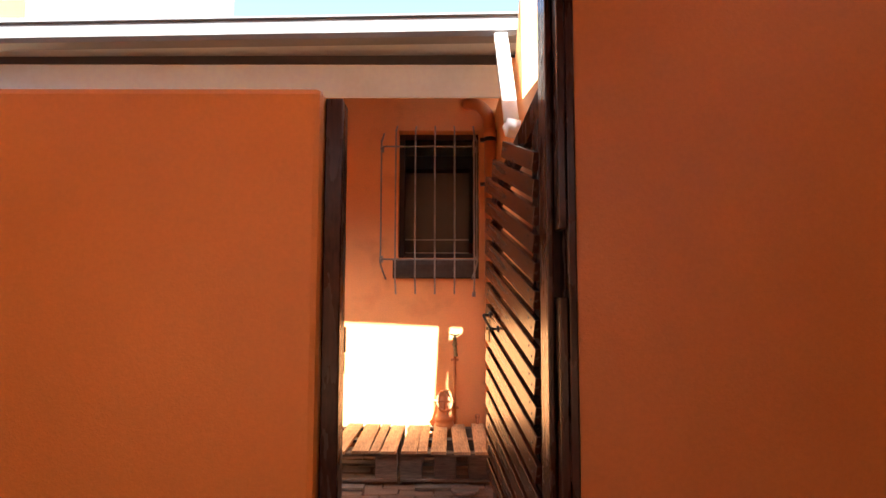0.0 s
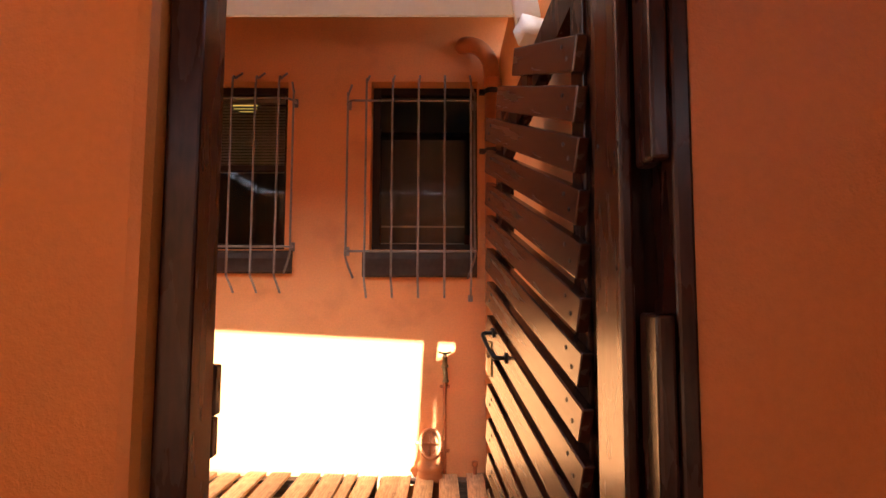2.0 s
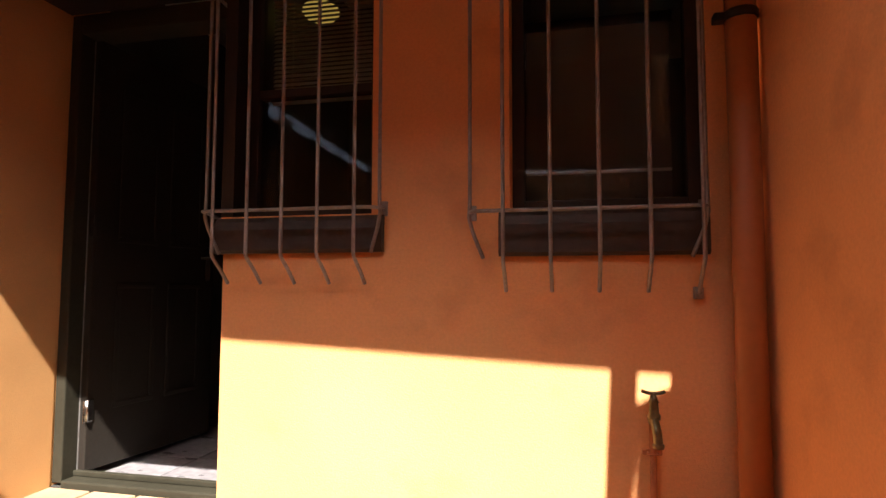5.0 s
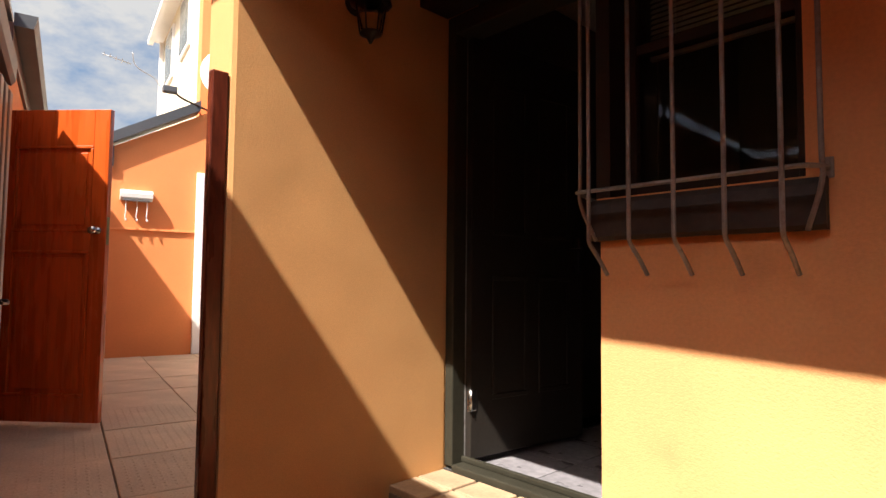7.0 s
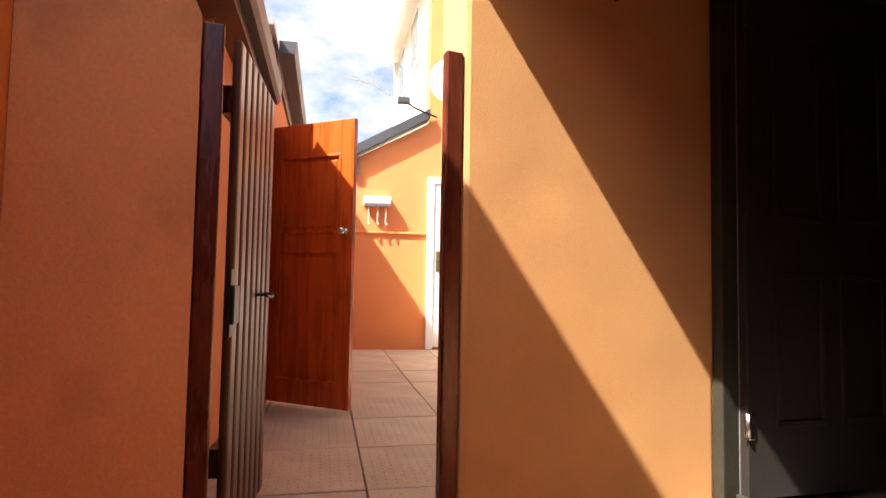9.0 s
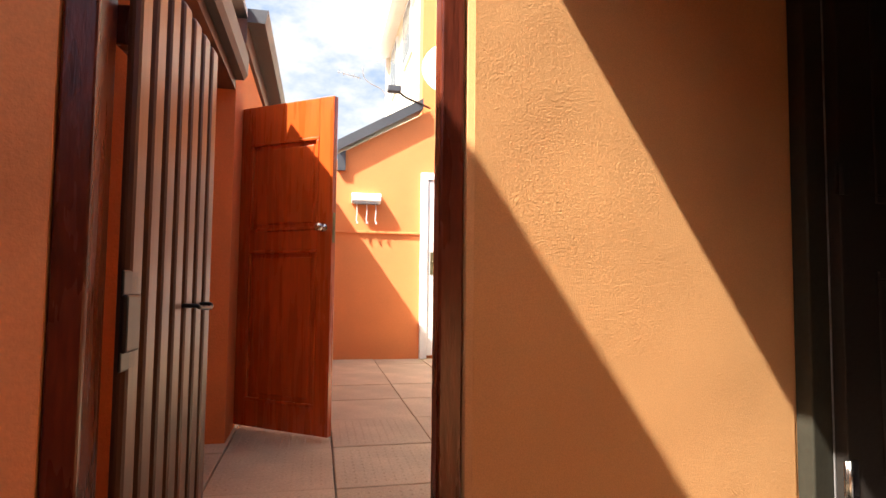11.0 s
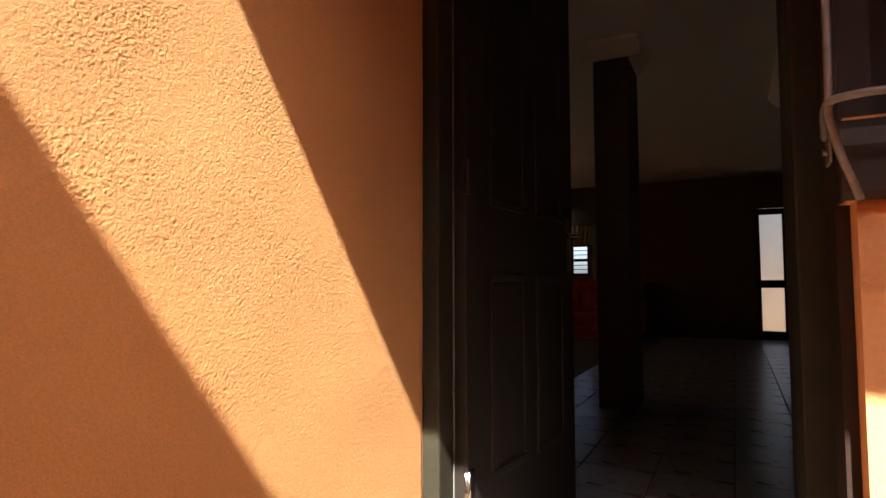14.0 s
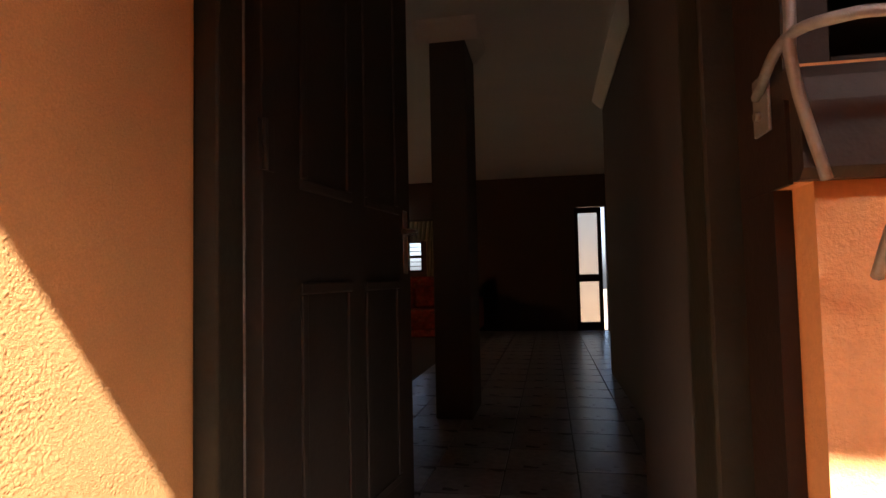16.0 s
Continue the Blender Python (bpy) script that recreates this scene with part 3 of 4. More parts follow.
for z in (0.34, 1.2, 1.95):
    bm = B()
    box(bm, -0.02, 0.035, -0.024, -0.0205, z, z + 0.1, 0.002)
    tube(bm, [(-0.003, -0.028, z), (-0.003, -0.028, z + 0.1)], 0.006, 8)
    part("hinge", bm, chrome if z < 0.5 else door_paint, d, "paint-spattered steel hinge" if z < 0.5 else "")


# ---- windows ----
def window(name, x0, x1, z0, z1, label, rails):
    w = tagged(new(name), label, "window", "", "structure")
    w.location = (0, FY + 0.11, 0)
    fr = 0.045
    for nm, c in (("window_frame", (x0, x0 + fr, z0, z1)), ("window_frame", (x1 - fr, x1, z0, z1)),
                  ("window_frame", (x0 + fr, x1 - fr, z0, z0 + fr)), ("window_frame", (x0 + fr, x1 - fr, z1 - fr, z1))):
        bm = B()
        box(bm, c[0], c[1], 0.0, 0.06, c[2], c[3], 0.004)
        part(nm, bm, brown_frame, w)
    for z in rails:
        bm = B()
        box(bm, x0 + fr, x1 - fr, 0.005, 0.055, z - 0.018, z + 0.018, 0.003)
        part("glazing_rail", bm, brown_frame, w)
    bm = B()
    box(bm, x0 + fr, x1 - fr, 0.028, 0.032, z0 + fr, z1 - fr)
    p = part("pane", bm, clear_glass, w, "clear dusty window pane")
    p.visible_shadow = False
    return w


window("window_1", -0.795, -0.215, 1.235, 2.277, "dark brown window with half-lowered slatted blind", [1.76])
window("window_2", 0.297, 0.953, 1.235, 2.277, "dark brown window with a plain grey blind behind", [])
for x0, x1, z0 in ((-0.849, -0.164, 1.09), (0.26, 0.945, 1.07)):
    bm = B()
    prism(bm, [(FY + 0.12, 1.243), (FY - 0.010, 1.228), (FY - 0.026, 1.21), (FY - 0.034, 1.18), (FY - 0.034, z0 + 0.012), (FY - 0.022, z0), (FY - 0.003, z0), (FY - 0.003, 1.19), (FY + 0.12, 1.236)], "x", x0, x1)
    structure("sill_1" if x0 < 0 else "sill_2", bm, sill_tile, "dark glazed rounded tile window sill", "window sill")

bl = thing("slatted_blind", "pale slatted blind half lowered behind the barred window", "blind", pose(-0.505, FY + 0.23, 0))
bm = B()
box(bm, -0.25, 0.25, -0.015, 0.015, 2.21, 2.24, 0.003)
part("head_rail", bm, blind_slat, bl)
slat_bm = B()
box(slat_bm, -0.245, 0.245, -0.0125, 0.0125, -0.0008, 0.0008)
slat_mesh = mesh_of("slat", slat_bm, blind_slat)
for k in range(22):
    o = new("slat", slat_mesh)
    o.parent = bl
    o.matrix_local = pose(0, 0, 1.78 + 0.0195 * k, 48, 0, 0)
bm = B()
box(bm, -0.248, 0.248, -0.012, 0.012, 1.752, 1.768, 0.003)
part("bottom_rail", bm, blind_slat, bl)
for x in (-0.15, 0.15):
    bm = B()
    tube(bm, [(x, -0.013, 1.765), (x, -0.013, 2.215)], 0.0012, 5)
    part("ladder_cord", bm, rope, bl)

rb = thing("roller_blind", "grey fabric blind drawn behind the barred window", "blind", pose(0.61, FY + 0.25, 0))
bm = B()
box(bm, -0.27, 0.27, -0.003, 0.003, 1.30, 1.98)
part("fabric", bm, mat("grey_blind_fabric", (0.17, 0.15, 0.13), 0.9, grain=150, bump=0.0006, vary=0.08, stain=0.1), rb)
bm = B()
box(bm, -0.27, 0.27, -0.008, 0.008, 1.285, 1.30, 0.003)
box(bm, -0.27, 0.27, -0.006, -0.003, 1.40, 1.412)
part("bottom_bar", bm, blind_slat, rb)
bm = B()
tube(bm, [(-0.28, 0, 2.0), (0.28, 0, 2.0)], 0.022, 10)
part("roller", bm, brown_frame, rb)

# bathroom behind the windows: tiled back wall and a lamp
bm = B()
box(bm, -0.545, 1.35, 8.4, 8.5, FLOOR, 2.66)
structure("wall_bathroom", bm, room_wall, "bathroom back wall, colour darkened for shade", "wall")
bm = B()
box(bm, -0.545, 1.35, 7.6, 7.62, FLOOR, 1.5)
structure("wall_tiling", bm, red_tile, "red-brown tiled half wall in the bathroom", "tiling")
for x, y, z, power in ((-0.66, 6.50, 2.29, 0.10),):
    lamp = thing("ceiling_lamp", "small lit yellow glass lamp seen through the window", "lamp", pose(x, y, z))
    bm = B()
    lathe(bm, [(0.006, 2.66 - z), (0.006, 0.06)], sides=8)
    part("rod", bm, brass, lamp)
    bm = B()
    lathe(bm, [(0.02, 0.06), (0.05, 0.055), (0.055, 0.045), (0.055, 0.04)])
    part("base", bm, brass, lamp)
    bm = B()
    lathe(bm, [(0.055, 0.04), (0.085, 0.02), (0.09, 0.0), (0.07, -0.025), (0.03, -0.04), (0.005, -0.043)])
    part("shade", bm, glow_mat("lit_yellow_glass", (1.0, 0.72, 0.16), power), lamp, "glowing yellow glass shade")


# ---- burglar bars ----
def grille(xs, z_low, z_high, side_left, side_right, tip, label, wrap=0.0):
    g = thing("window_grille", label, "burglar bars", group="window grilles")
    yf = 5.872
    r = 0.0068
    for x in xs:
        bm = B()
        tube(bm, smooth_path([(x + tip, FY - 0.034, z_low - 0.268), (x + tip * 0.55, yf + 0.055, z_low - 0.222), (x + tip * 0.12, yf + 0.012, z_low - 0.18), (x, yf + 0.002, z_low - 0.163), (x, yf, z_low - 0.14), (x, yf, z_low), (x, yf, 0.5 * (z_low + z_high)),
                              (x, yf, z_high + 0.08), (x + tip * 0.25, yf + 0.045, z_high + 0.135), (x + tip, FY + 0.004, z_high + 0.2)], 4), r, 7)
        part("bar", bm, steel, g)
    for z in (z_low, z_high):
        bm = B()
        tube(bm, smooth_path([(side_left + wrap * 0.1, FY + wrap, z - 0.4 * wrap + 0.008), (side_left - 0.004, FY - 0.05, z + 0.004), (side_left + 0.03, yf + 0.012, z), (side_left + 0.1, yf + 0.01, z),
                              (0.5 * (side_left + side_right), yf + 0.01, z), (side_right - 0.1, yf + 0.01, z), (side_right - 0.03, yf + 0.012, z), (side_right + 0.004, FY - 0.05, z + 0.004), (side_right, FY, z + 0.008)], 5), r, 7)
        part("cross_bar", bm, steel, g)
        for x in (side_left, side_right):
            bm = B()
            if wrap and x == side_left:
                box(bm, x + 0.011, x + 0.016, FY + wrap - 0.03, FY + wrap + 0.025, z - 0.075, z + 0.005, 0.002)
                tube(bm, [(x + 0.004, FY + wrap, z - 0.05), (x + 0.013, FY + wrap, z - 0.05)], 0.007, 8)
                part("bracket", bm, steel, g, "screwed steel bracket")
                continue
            box(bm, x - 0.014, x + 0.014, FY - 0.006, FY + 0.002, z - 0.02, z + 0.035, 0.003)
            tube(bm, [(x, FY - 0.012, z + 0.02), (x, FY - 0.004, z + 0.02)], 0.006, 8)
            part("bracket", bm, steel, g, "screwed steel bracket")
    for x, dx in ((side_left, 0.018), (side_right, -0.018)):
        bm = B()
        tube(bm, smooth_path([(x + dx * 2.3, FY - 0.03, z_low - 0.155), (x, FY - 0.058, z_low - 0.03), (x, FY - 0.06, z_low + 0.1), (x, FY - 0.06, z_high), (x, FY - 0.058, z_high + 0.05), (x + dx, FY - 0.03, z_high + 0.13)], 4), r, 7)
        part("side_bar", bm, steel, g)
    return g


grille([-0.790 + 0.1385 * k for k in range(5)], 1.243, 2.13, -0.865, -0.165, 0.01, "grey steel burglar bars bowed over the window beside the door", 0.08)
last = grille([0.286 + 0.155 * k for k in range(5)], 1.217, 2.115, 0.165, 0.93, 0.0, "grey steel burglar bars bowed over the plain window")
bm = B()
box(bm, 0.892, 0.920, FY - 0.03, FY - 0.002, 0.925, 0.965, 0.004)
lathe(bm, [(0.008, 0), (0.008, 0.005), (0.004, 0.008)], (0.906, FY - 0.03, 0.945), Matrix.Rotation(radians(90), 3, "X"), 8)
part("bracket", bm, steel, last, "screwed steel foot bracket")

# ---- tap, drain, pipes ----
t = thing("garden_tap", "old brass garden tap on an orange painted pipe", "tap", pose(0.755, FY, 0))
bm = B()
tube(bm, [(0, -0.022, GROUND + 0.02), (0, -0.022, 0.52)], 0.011, 10)
part("riser_pipe", bm, pipe_paint, t, "orange painted riser pipe")
bm = B()
tube(bm, smooth_path([(0, -0.02, 0.53), (0, -0.05, 0.545), (0, -0.075, 0.54), (0.004, -0.098, 0.51), (0.006, -0.102, 0.475)], 5), 0.014, 12, radii=None)
lathe(bm, [(0.02, 0), (0.021, 0.012), (0.016, 0.02), (0.014, 0.05), (0.017, 0.055), (0.013, 0.062), (0.008, 0.08)], (0, -0.06, 0.545), sides=12)
lathe(bm, [(0.017, 0), (0.018, 0.012), (0.015, 0.014)], (0.006, -0.102, 0.466), sides=12)
part("tap_body", bm, brass, t)
bm = B()
tube(bm, smooth_path([(-0.036, -0.06, 0.634), (-0.02, -0.06, 0.628), (0.0, -0.06, 0.626), (0.02, -0.06, 0.628), (0.036, -0.06, 0.634)], 3), 0.006, 8)
part("tap_handle", bm, brass, t, "brass tee handle")
for z in (0.05, 0.42):
    bm = B()
    box(bm, -0.03, 0.03, -0.012, -0.002, z, z + 0.018, 0.003)
    tube(bm, smooth_path([(-0.015, -0.01, z + 0.009), (-0.014, -0.034, z + 0.009), (0.014, -0.034, z + 0.009), (0.015, -0.01, z + 0.009)], 4), 0.004, 6)
    part("pipe_clip", bm, pipe_paint, t)

t = thing("gully_pipe", "orange painted drain pipe with an oval grated cap", "drain", pose(0.675, 5.89, GROUND))
bm = B()
lathe(bm, [(0.056, 0.0), (0.056, 0.19), (0.068, 0.20), (0.07, 0.215), (0.07, 0.245), (0.064, 0.255), (0.072, 0.265), (0.074, 0.285), (0.07, 0.30), (0.06, 0.31), (0.058, 0.36)])
part("drain_pipe", bm, drain_paint, t)
bm = B()
lathe(bm, [(0.058, -0.07), (0.06, -0.01), (0.056, 0.012), (0.04, 0.014)], (0, 0, 0))
bmesh.ops.transform(bm, matrix=pose(0, -0.012, 0.405, 66) @ Matrix.Diagonal((1.0, 1.3, 1.0, 1.0)), verts=bm.verts)
cap = part("cap", bm, drain_paint, t, "oval inspection cap")
HATCH = pose(0, -0.012, 0.405, 66) @ Matrix.Translation((0, 0, 0.022))
bm = B()
ring = [(0.057 * math.cos(2 * math.pi * k / 24), 0.077 * math.sin(2 * math.pi * k / 24), 0) for k in range(25)]
tube(bm, ring, 0.0105, 8, closed_ends=False)
bmesh.ops.transform(bm, matrix=HATCH, verts=bm.verts)
part("cap_ring", bm, drain_paint, cap, "raised oval ring")
for a, c in (((-0.05, 0, 0), (0.05, 0, 0)), ((0, -0.068, 0), (0, 0.068, 0))):
    bm = B()
    tube(bm, [a, c], 0.0065, 8)
    bmesh.ops.transform(bm, matrix=HATCH, verts=bm.verts)
    part("cross_bar", bm, drain_paint, cap)
for k in (-1, 1):
    bm = B()
    lathe(bm, [(0.011, -0.008), (0.012, 0.006), (0.006, 0.012)], (k * 0.072, 0, 0.0), sides=10)
    tube(bm, [(k * 0.06, 0, 0), (k * 0.075, 0, 0)], 0.008, 7)
    bmesh.ops.transform(bm, matrix=HATCH, verts=bm.verts)
    part("lug", bm, drain_paint, cap)

t = thing("waste_pipe", "orange painted waste pipe bending down the corner", "pipe", pose(0, 0, 0))
bm = B()
tube(bm, smooth_path([(0.86, FY + 0.01, 2.50), (0.88, FY - 0.05, 2.49), (0.96, FY - 0.09, 2.45), (1.02, FY - 0.1, 2.36), (1.035, FY - 0.1, 2.22)], 6), 0.048, 16)
part("bend", bm, pipe_paint, t)
bm = B()
tube(bm, [(1.035, FY - 0.1, 2.22), (1.035, FY - 0.1, GROUND)], 0.046, 16)
part("down_pipe", bm, pipe_paint, t)
for z in (2.16, 1.80):
    bm = B()
    lathe(bm, [(0.049, 0), (0.052, 0.004), (0.052, 0.026), (0.049, 0.03)], (1.035, FY - 0.1, z), sides=16)
    box(bm, 0.955, 0.99, FY - 0.115, FY - 0.075, z + 0.002, z + 0.028, 0.003)
    part("pipe_strap", bm, black_iron, t, "rusty pipe strap")
bm = B()
lathe(bm, [(0.049, 0), (0.056, 0.005), (0.056, 0.06), (0.049, 0.066)], (1.035, FY - 0.1, 2.19), sides=16)
part("collar", bm, pipe_paint, t)

t = thing("gutter_downpipe", "white square downpipe from the gutter", "downpipe")
bm = B()
tube(bm, [(1.00, 4.70, 2.47), (1.005, 4.64, 2.38), (1.025, 4.36, 1.83)], 0.052, 4)
part("square_pipe", bm, white_paint, t)
bm = B()
tube(bm, [(1.025, 4.36, 1.835), (1.026, 4.335, 1.77)], 0.05, 4, radii=[0.055, 0.04])
part("shoe", bm, white_paint, t)
t = thing("stub_pipe", "short orange painted pipe stub in the court corner", "pipe stub", pose(0.93, 5.93, GROUND))
bm = B()
tube(bm, [(0, 0, 0), (0, 0, 0.27)], 0.012, 10)
lathe(bm, [(0.013, 0.27), (0.017, 0.272), (0.017, 0.295), (0.012, 0.3)], sides=10)
part("stub", bm, pipe_paint, t)

# ---- pallets at the wall ----
def pallet(x0, x1, boards, seed):
    rnd = random.Random(seed)
    p = thing("wooden_pallet", "weathered wooden pallet lying against the house wall", "pallet", pose(x0, 5.15, GROUND), "pallets")
    for a, c in boards:
        bm = B()
        box(bm, 0, c - a, 0, 0.82 + rnd.uniform(-0.02, 0.01), 0, 0.02, 0.003)
        part("deck_board", bm, pallet_wood, p, m=pose(a - x0, rnd.uniform(-0.012, 0.012), 0.205 + rnd.uniform(-0.003, 0.003), rnd.uniform(-0.3, 0.3), 0, rnd.uniform(-1.0, 1.0)))
    # everything below the deck boards gets a darker wood colour
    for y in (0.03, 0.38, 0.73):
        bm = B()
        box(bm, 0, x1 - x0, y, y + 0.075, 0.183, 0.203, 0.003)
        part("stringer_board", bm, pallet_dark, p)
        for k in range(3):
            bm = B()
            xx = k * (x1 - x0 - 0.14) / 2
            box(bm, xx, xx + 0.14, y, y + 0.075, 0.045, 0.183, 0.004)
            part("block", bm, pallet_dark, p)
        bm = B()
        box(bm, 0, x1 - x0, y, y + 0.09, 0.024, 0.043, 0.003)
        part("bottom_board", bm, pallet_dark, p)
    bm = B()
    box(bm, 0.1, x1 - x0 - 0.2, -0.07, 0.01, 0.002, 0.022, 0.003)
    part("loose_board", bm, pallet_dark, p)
    return p


pallet(-0.66, 0.37, [(-0.66, -0.55), (-0.52, -0.42), (-0.37, -0.27), (-0.23, -0.12), (-0.07, 0.04), (0.08, 0.19), (0.196, 0.255), (0.265, 0.365)], 3)
pallet(0.39, 0.97, [(0.396, 0.497), (0.504, 0.565), (0.586, 0.686), (0.735, 0.84), (0.868, 0.965)], 8)
bm = B()
lathe(bm, [(0.02, 0.012), (0.074, 0.014), (0.084, 0.024), (0.088, 0.022), (0.088, 0.004), (0.08, 0.0)], (0.80, 5.05, GROUND + 0.004), sides=24)
tagged(part("round_lid", bm, pallet_dark), "round weathered lid lying on the bricks beside the pallet", "lid")

# ---- front gate ----
GATE = pose(1.048, 3.82, 0, 0, 0, math.degrees(math.atan2(4.62 - 3.82, 0.90 - 1.048)))
g = thing("slatted_gate", "brown stained timber gate with slanting slats, open", "gate", GATE)
for x in (0.02, 0.70):
    bm = B()
    box(bm, x, x + 0.075, -0.075, -0.03, -0.2, 1.62 if x > 0.5 else 1.70, 0.004)
    part("stile", bm, gate_wood, g)
bm = B()
prism(bm, [(0.0, 1.71), (0.78, 1.40), (0.78, 1.53), (0.0, 1.84)], "y", -0.072, -0.034)
part("top_rail", bm, gate_wood, g, "sloping timber top rail")
DROP = math.degrees(math.atan2(0.298, 0.81))
gslats = []
for length in (0.50, 0.70, 0.863):
    slat_bm = B()
    box(slat_bm, 0, length, -0.028, 0, -0.041, 0.041, 0.004)
    gslats.append(mesh_of("slat", slat_bm, slat_wood))
for k in range(16):
    o = new("slat", gslats[min(k, 2)])
    o.parent = g
    o.matrix_local = pose(0.0, 0.0, 1.505 - 0.119 * k, 0, -DROP, 0)
nail_bm = B()
lathe(nail_bm, [(0.006, -0.002), (0.006, 0.0005), (0.004, 0.002)], (0, 0, 0), Matrix.Rotation(radians(-90), 3, "X"), 8)
nail = mesh_of("bolt_head", nail_bm, black_iron)
for k in range(16):
    for x in (0.045, 0.075) if k < 2 else (0.045, 0.075, 0.735, 0.76):
        o = new("bolt_head", nail)
        o.parent = g
        o.matrix_local = pose(x, 0.0, 1.505 - 0.119 * k + x * 0.368 + (0.018 if 0.06 < x < 0.75 else -0.012))
bm = B()
tube(bm, smooth_path([(0.70, 0.0, 0.832), (0.70, 0.036, 0.829), (0.665, 0.042, 0.813), (0.595, 0.042, 0.781), (0.56, 0.036, 0.765), (0.555, 0.0, 0.762)], 5), 0.007, 8)
lathe(bm, [(0.018, 0), (0.018, 0.004), (0.01, 0.008)], (0.70, 0.0, 0.832), Matrix.Rotation(radians(-90), 3, "X"), 10)
lathe(bm, [(0.018, 0), (0.018, 0.004), (0.01, 0.008)], (0.555, 0.0, 0.762), Matrix.Rotation(radians(-90), 3, "X"), 10)
part("pull_handle", bm, black_iron, g, "black iron pull handle")
bm = B()
box(bm, 0.725, 0.775, -0.001, 0.004, 0.68, 0.80, 0.002)
lathe(bm, [(0.012, 0), (0.012, 0.006), (0.006, 0.01)], (0.75, 0.003, 0.755), Matrix.Rotation(radians(-90), 3, "X"), 10)
part("lock_plate", bm, brass, g)


def post(name, c, material, label, m=None):
    bm = B()
    box(bm, *c, 0.006)
    return tagged(part(name, bm, material, None, m=m), label, "gate post")


post("gate_post", (0.183, 0.255, 3.70, 3.82, GROUND, 1.738), gate_wood, "dark brown stained timber gate post on the wall end")
frame_thing = thing("gate_post", "tall dark brown stained timber gate post with bolts and stop boards", "gate post", pose(1.06, 3.6, GROUND))


def frame_part(name, c, label=""):
    bm = B()
    box(bm, c[0] - 1.06, c[1] - 1.06, c[2] - 3.6, c[3] - 3.6, c[4] - GROUND, c[5] - GROUND, 0.006)
    return part(name, bm, gate_wood, frame_thing, label)


tall = frame_part("tall_post", (1.054, 1.078, 3.53, 3.70, GROUND, 2.36), "tall bolted hinge post")
frame_part("strip", (1.082, 1.112, 3.448, 3.53, 1.17, 2.36), "upper timber strip")
frame_part("strip", (1.082, 1.112, 3.448, 3.53, GROUND, 0.925), "lower timber strip with saw marks")
frame_part("backing_board", (1.082, 1.136, 3.60, 3.86, GROUND, 2.36))
frame_part("stop_post", (1.114, 1.146, 3.445, 3.598, GROUND, 2.36))
for z in (0.2, 0.55, 1.02, 1.22, 1.55):
    for y in (3.555, 3.66):
        o = new("bolt_head", nail)
        o.parent = tall
        o.matrix_local = pose(-0.0058, y - 3.6, z - GROUND + (y - 3.6) * 0.4, 0, 0, 90)
bm = B()
box(bm, 0.2, 0.257, 3.823, 3.86, 0.69, 0.80, 0.005)
box(bm, 0.2, 0.253, 3.823, 3.86, 0.60, 0.685, 0.005)
tagged(part("latch_block", bm, gate_wood), "dark brown timber latch blocks on the gate post", "latch block")

# ---- side gate ----
post("side_gate_post", (-1.825, -1.785, 5.047, 5.108, GROUND, 1.69), red_wood, "red-brown stained timber post on the wing wall end")
post("side_gate_post", (-2.0, -1.79, 4.303, 4.362, GROUND, 1.65), red_wood, "dark red-brown timber post on the yard wall end")
SG = pose(-1.985, 4.392, 0, 0, 0, 180 - 14.5)
g = thing("side_gate", "open timber side gate with upright brown palings", "gate", SG)
pal_bm = B()
box(pal_bm, 0, 0.074, -0.03, 0.0, 0.06, 1.68, 0.012)
paling = mesh_of("paling", pal_bm, paling_wood)
for k in range(7):
    o = new("paling", paling)
    o.parent = g
    o.matrix_local = pose(-0.028 + 0.096 * k, 0, 0.004 * math.sin(7 * k))
for z in (0.3, 1.45):
    bm = B()
    box(bm, 0.01, 0.60, 0.0, 0.04, z, z + 0.09, 0.004)
    part("rail", bm, red_wood, g)
bm = B()
tube(bm, smooth_path([(0.36, -0.022, 0.86), (0.36, -0.06, 0.86), (0.37, -0.066, 0.855), (0.48, -0.066, 0.85), (0.50, -0.06, 0.86), (0.50, -0.022, 0.86)], 4), 0.006, 8)
part("bolt_handle", bm, black_iron, g, "rusty bolt handle")
bm = B()
box(bm, -0.06, 0.02, -0.03, -0.023, 0.74, 0.95, 0.004)
box(bm, -0.075, 0.0, -0.045, -0.03, 0.78, 0.90, 0.006)
part("lock_box", bm, black_iron, g, "black rim lock")

# ---- pine door in the second yard ----
HX, HY = -4.54, 4.75
PD = pose(HX, HY, 0.025, 0, 0, math.degrees(math.atan2(5.257 - HY, -3.995 - HX)))
d = thing("pine_door", "varnished orange pine panel door standing open", "door", PD)
for nm, c in (("stile", (0, 0.105, 0, 2.03)), ("stile", (0.64, 0.745, 0, 2.03)), ("rail", (0.105, 0.64, 0, 0.16)),
              ("rail", (0.105, 0.64, 1.10, 1.22)), ("rail", (0.105, 0.64, 1.79, 2.03))):
    bm = B()
    box(bm, c[0], c[1], -0.02, 0.02, c[2], c[3], 0.003)
    part(nm, bm, pine, d)
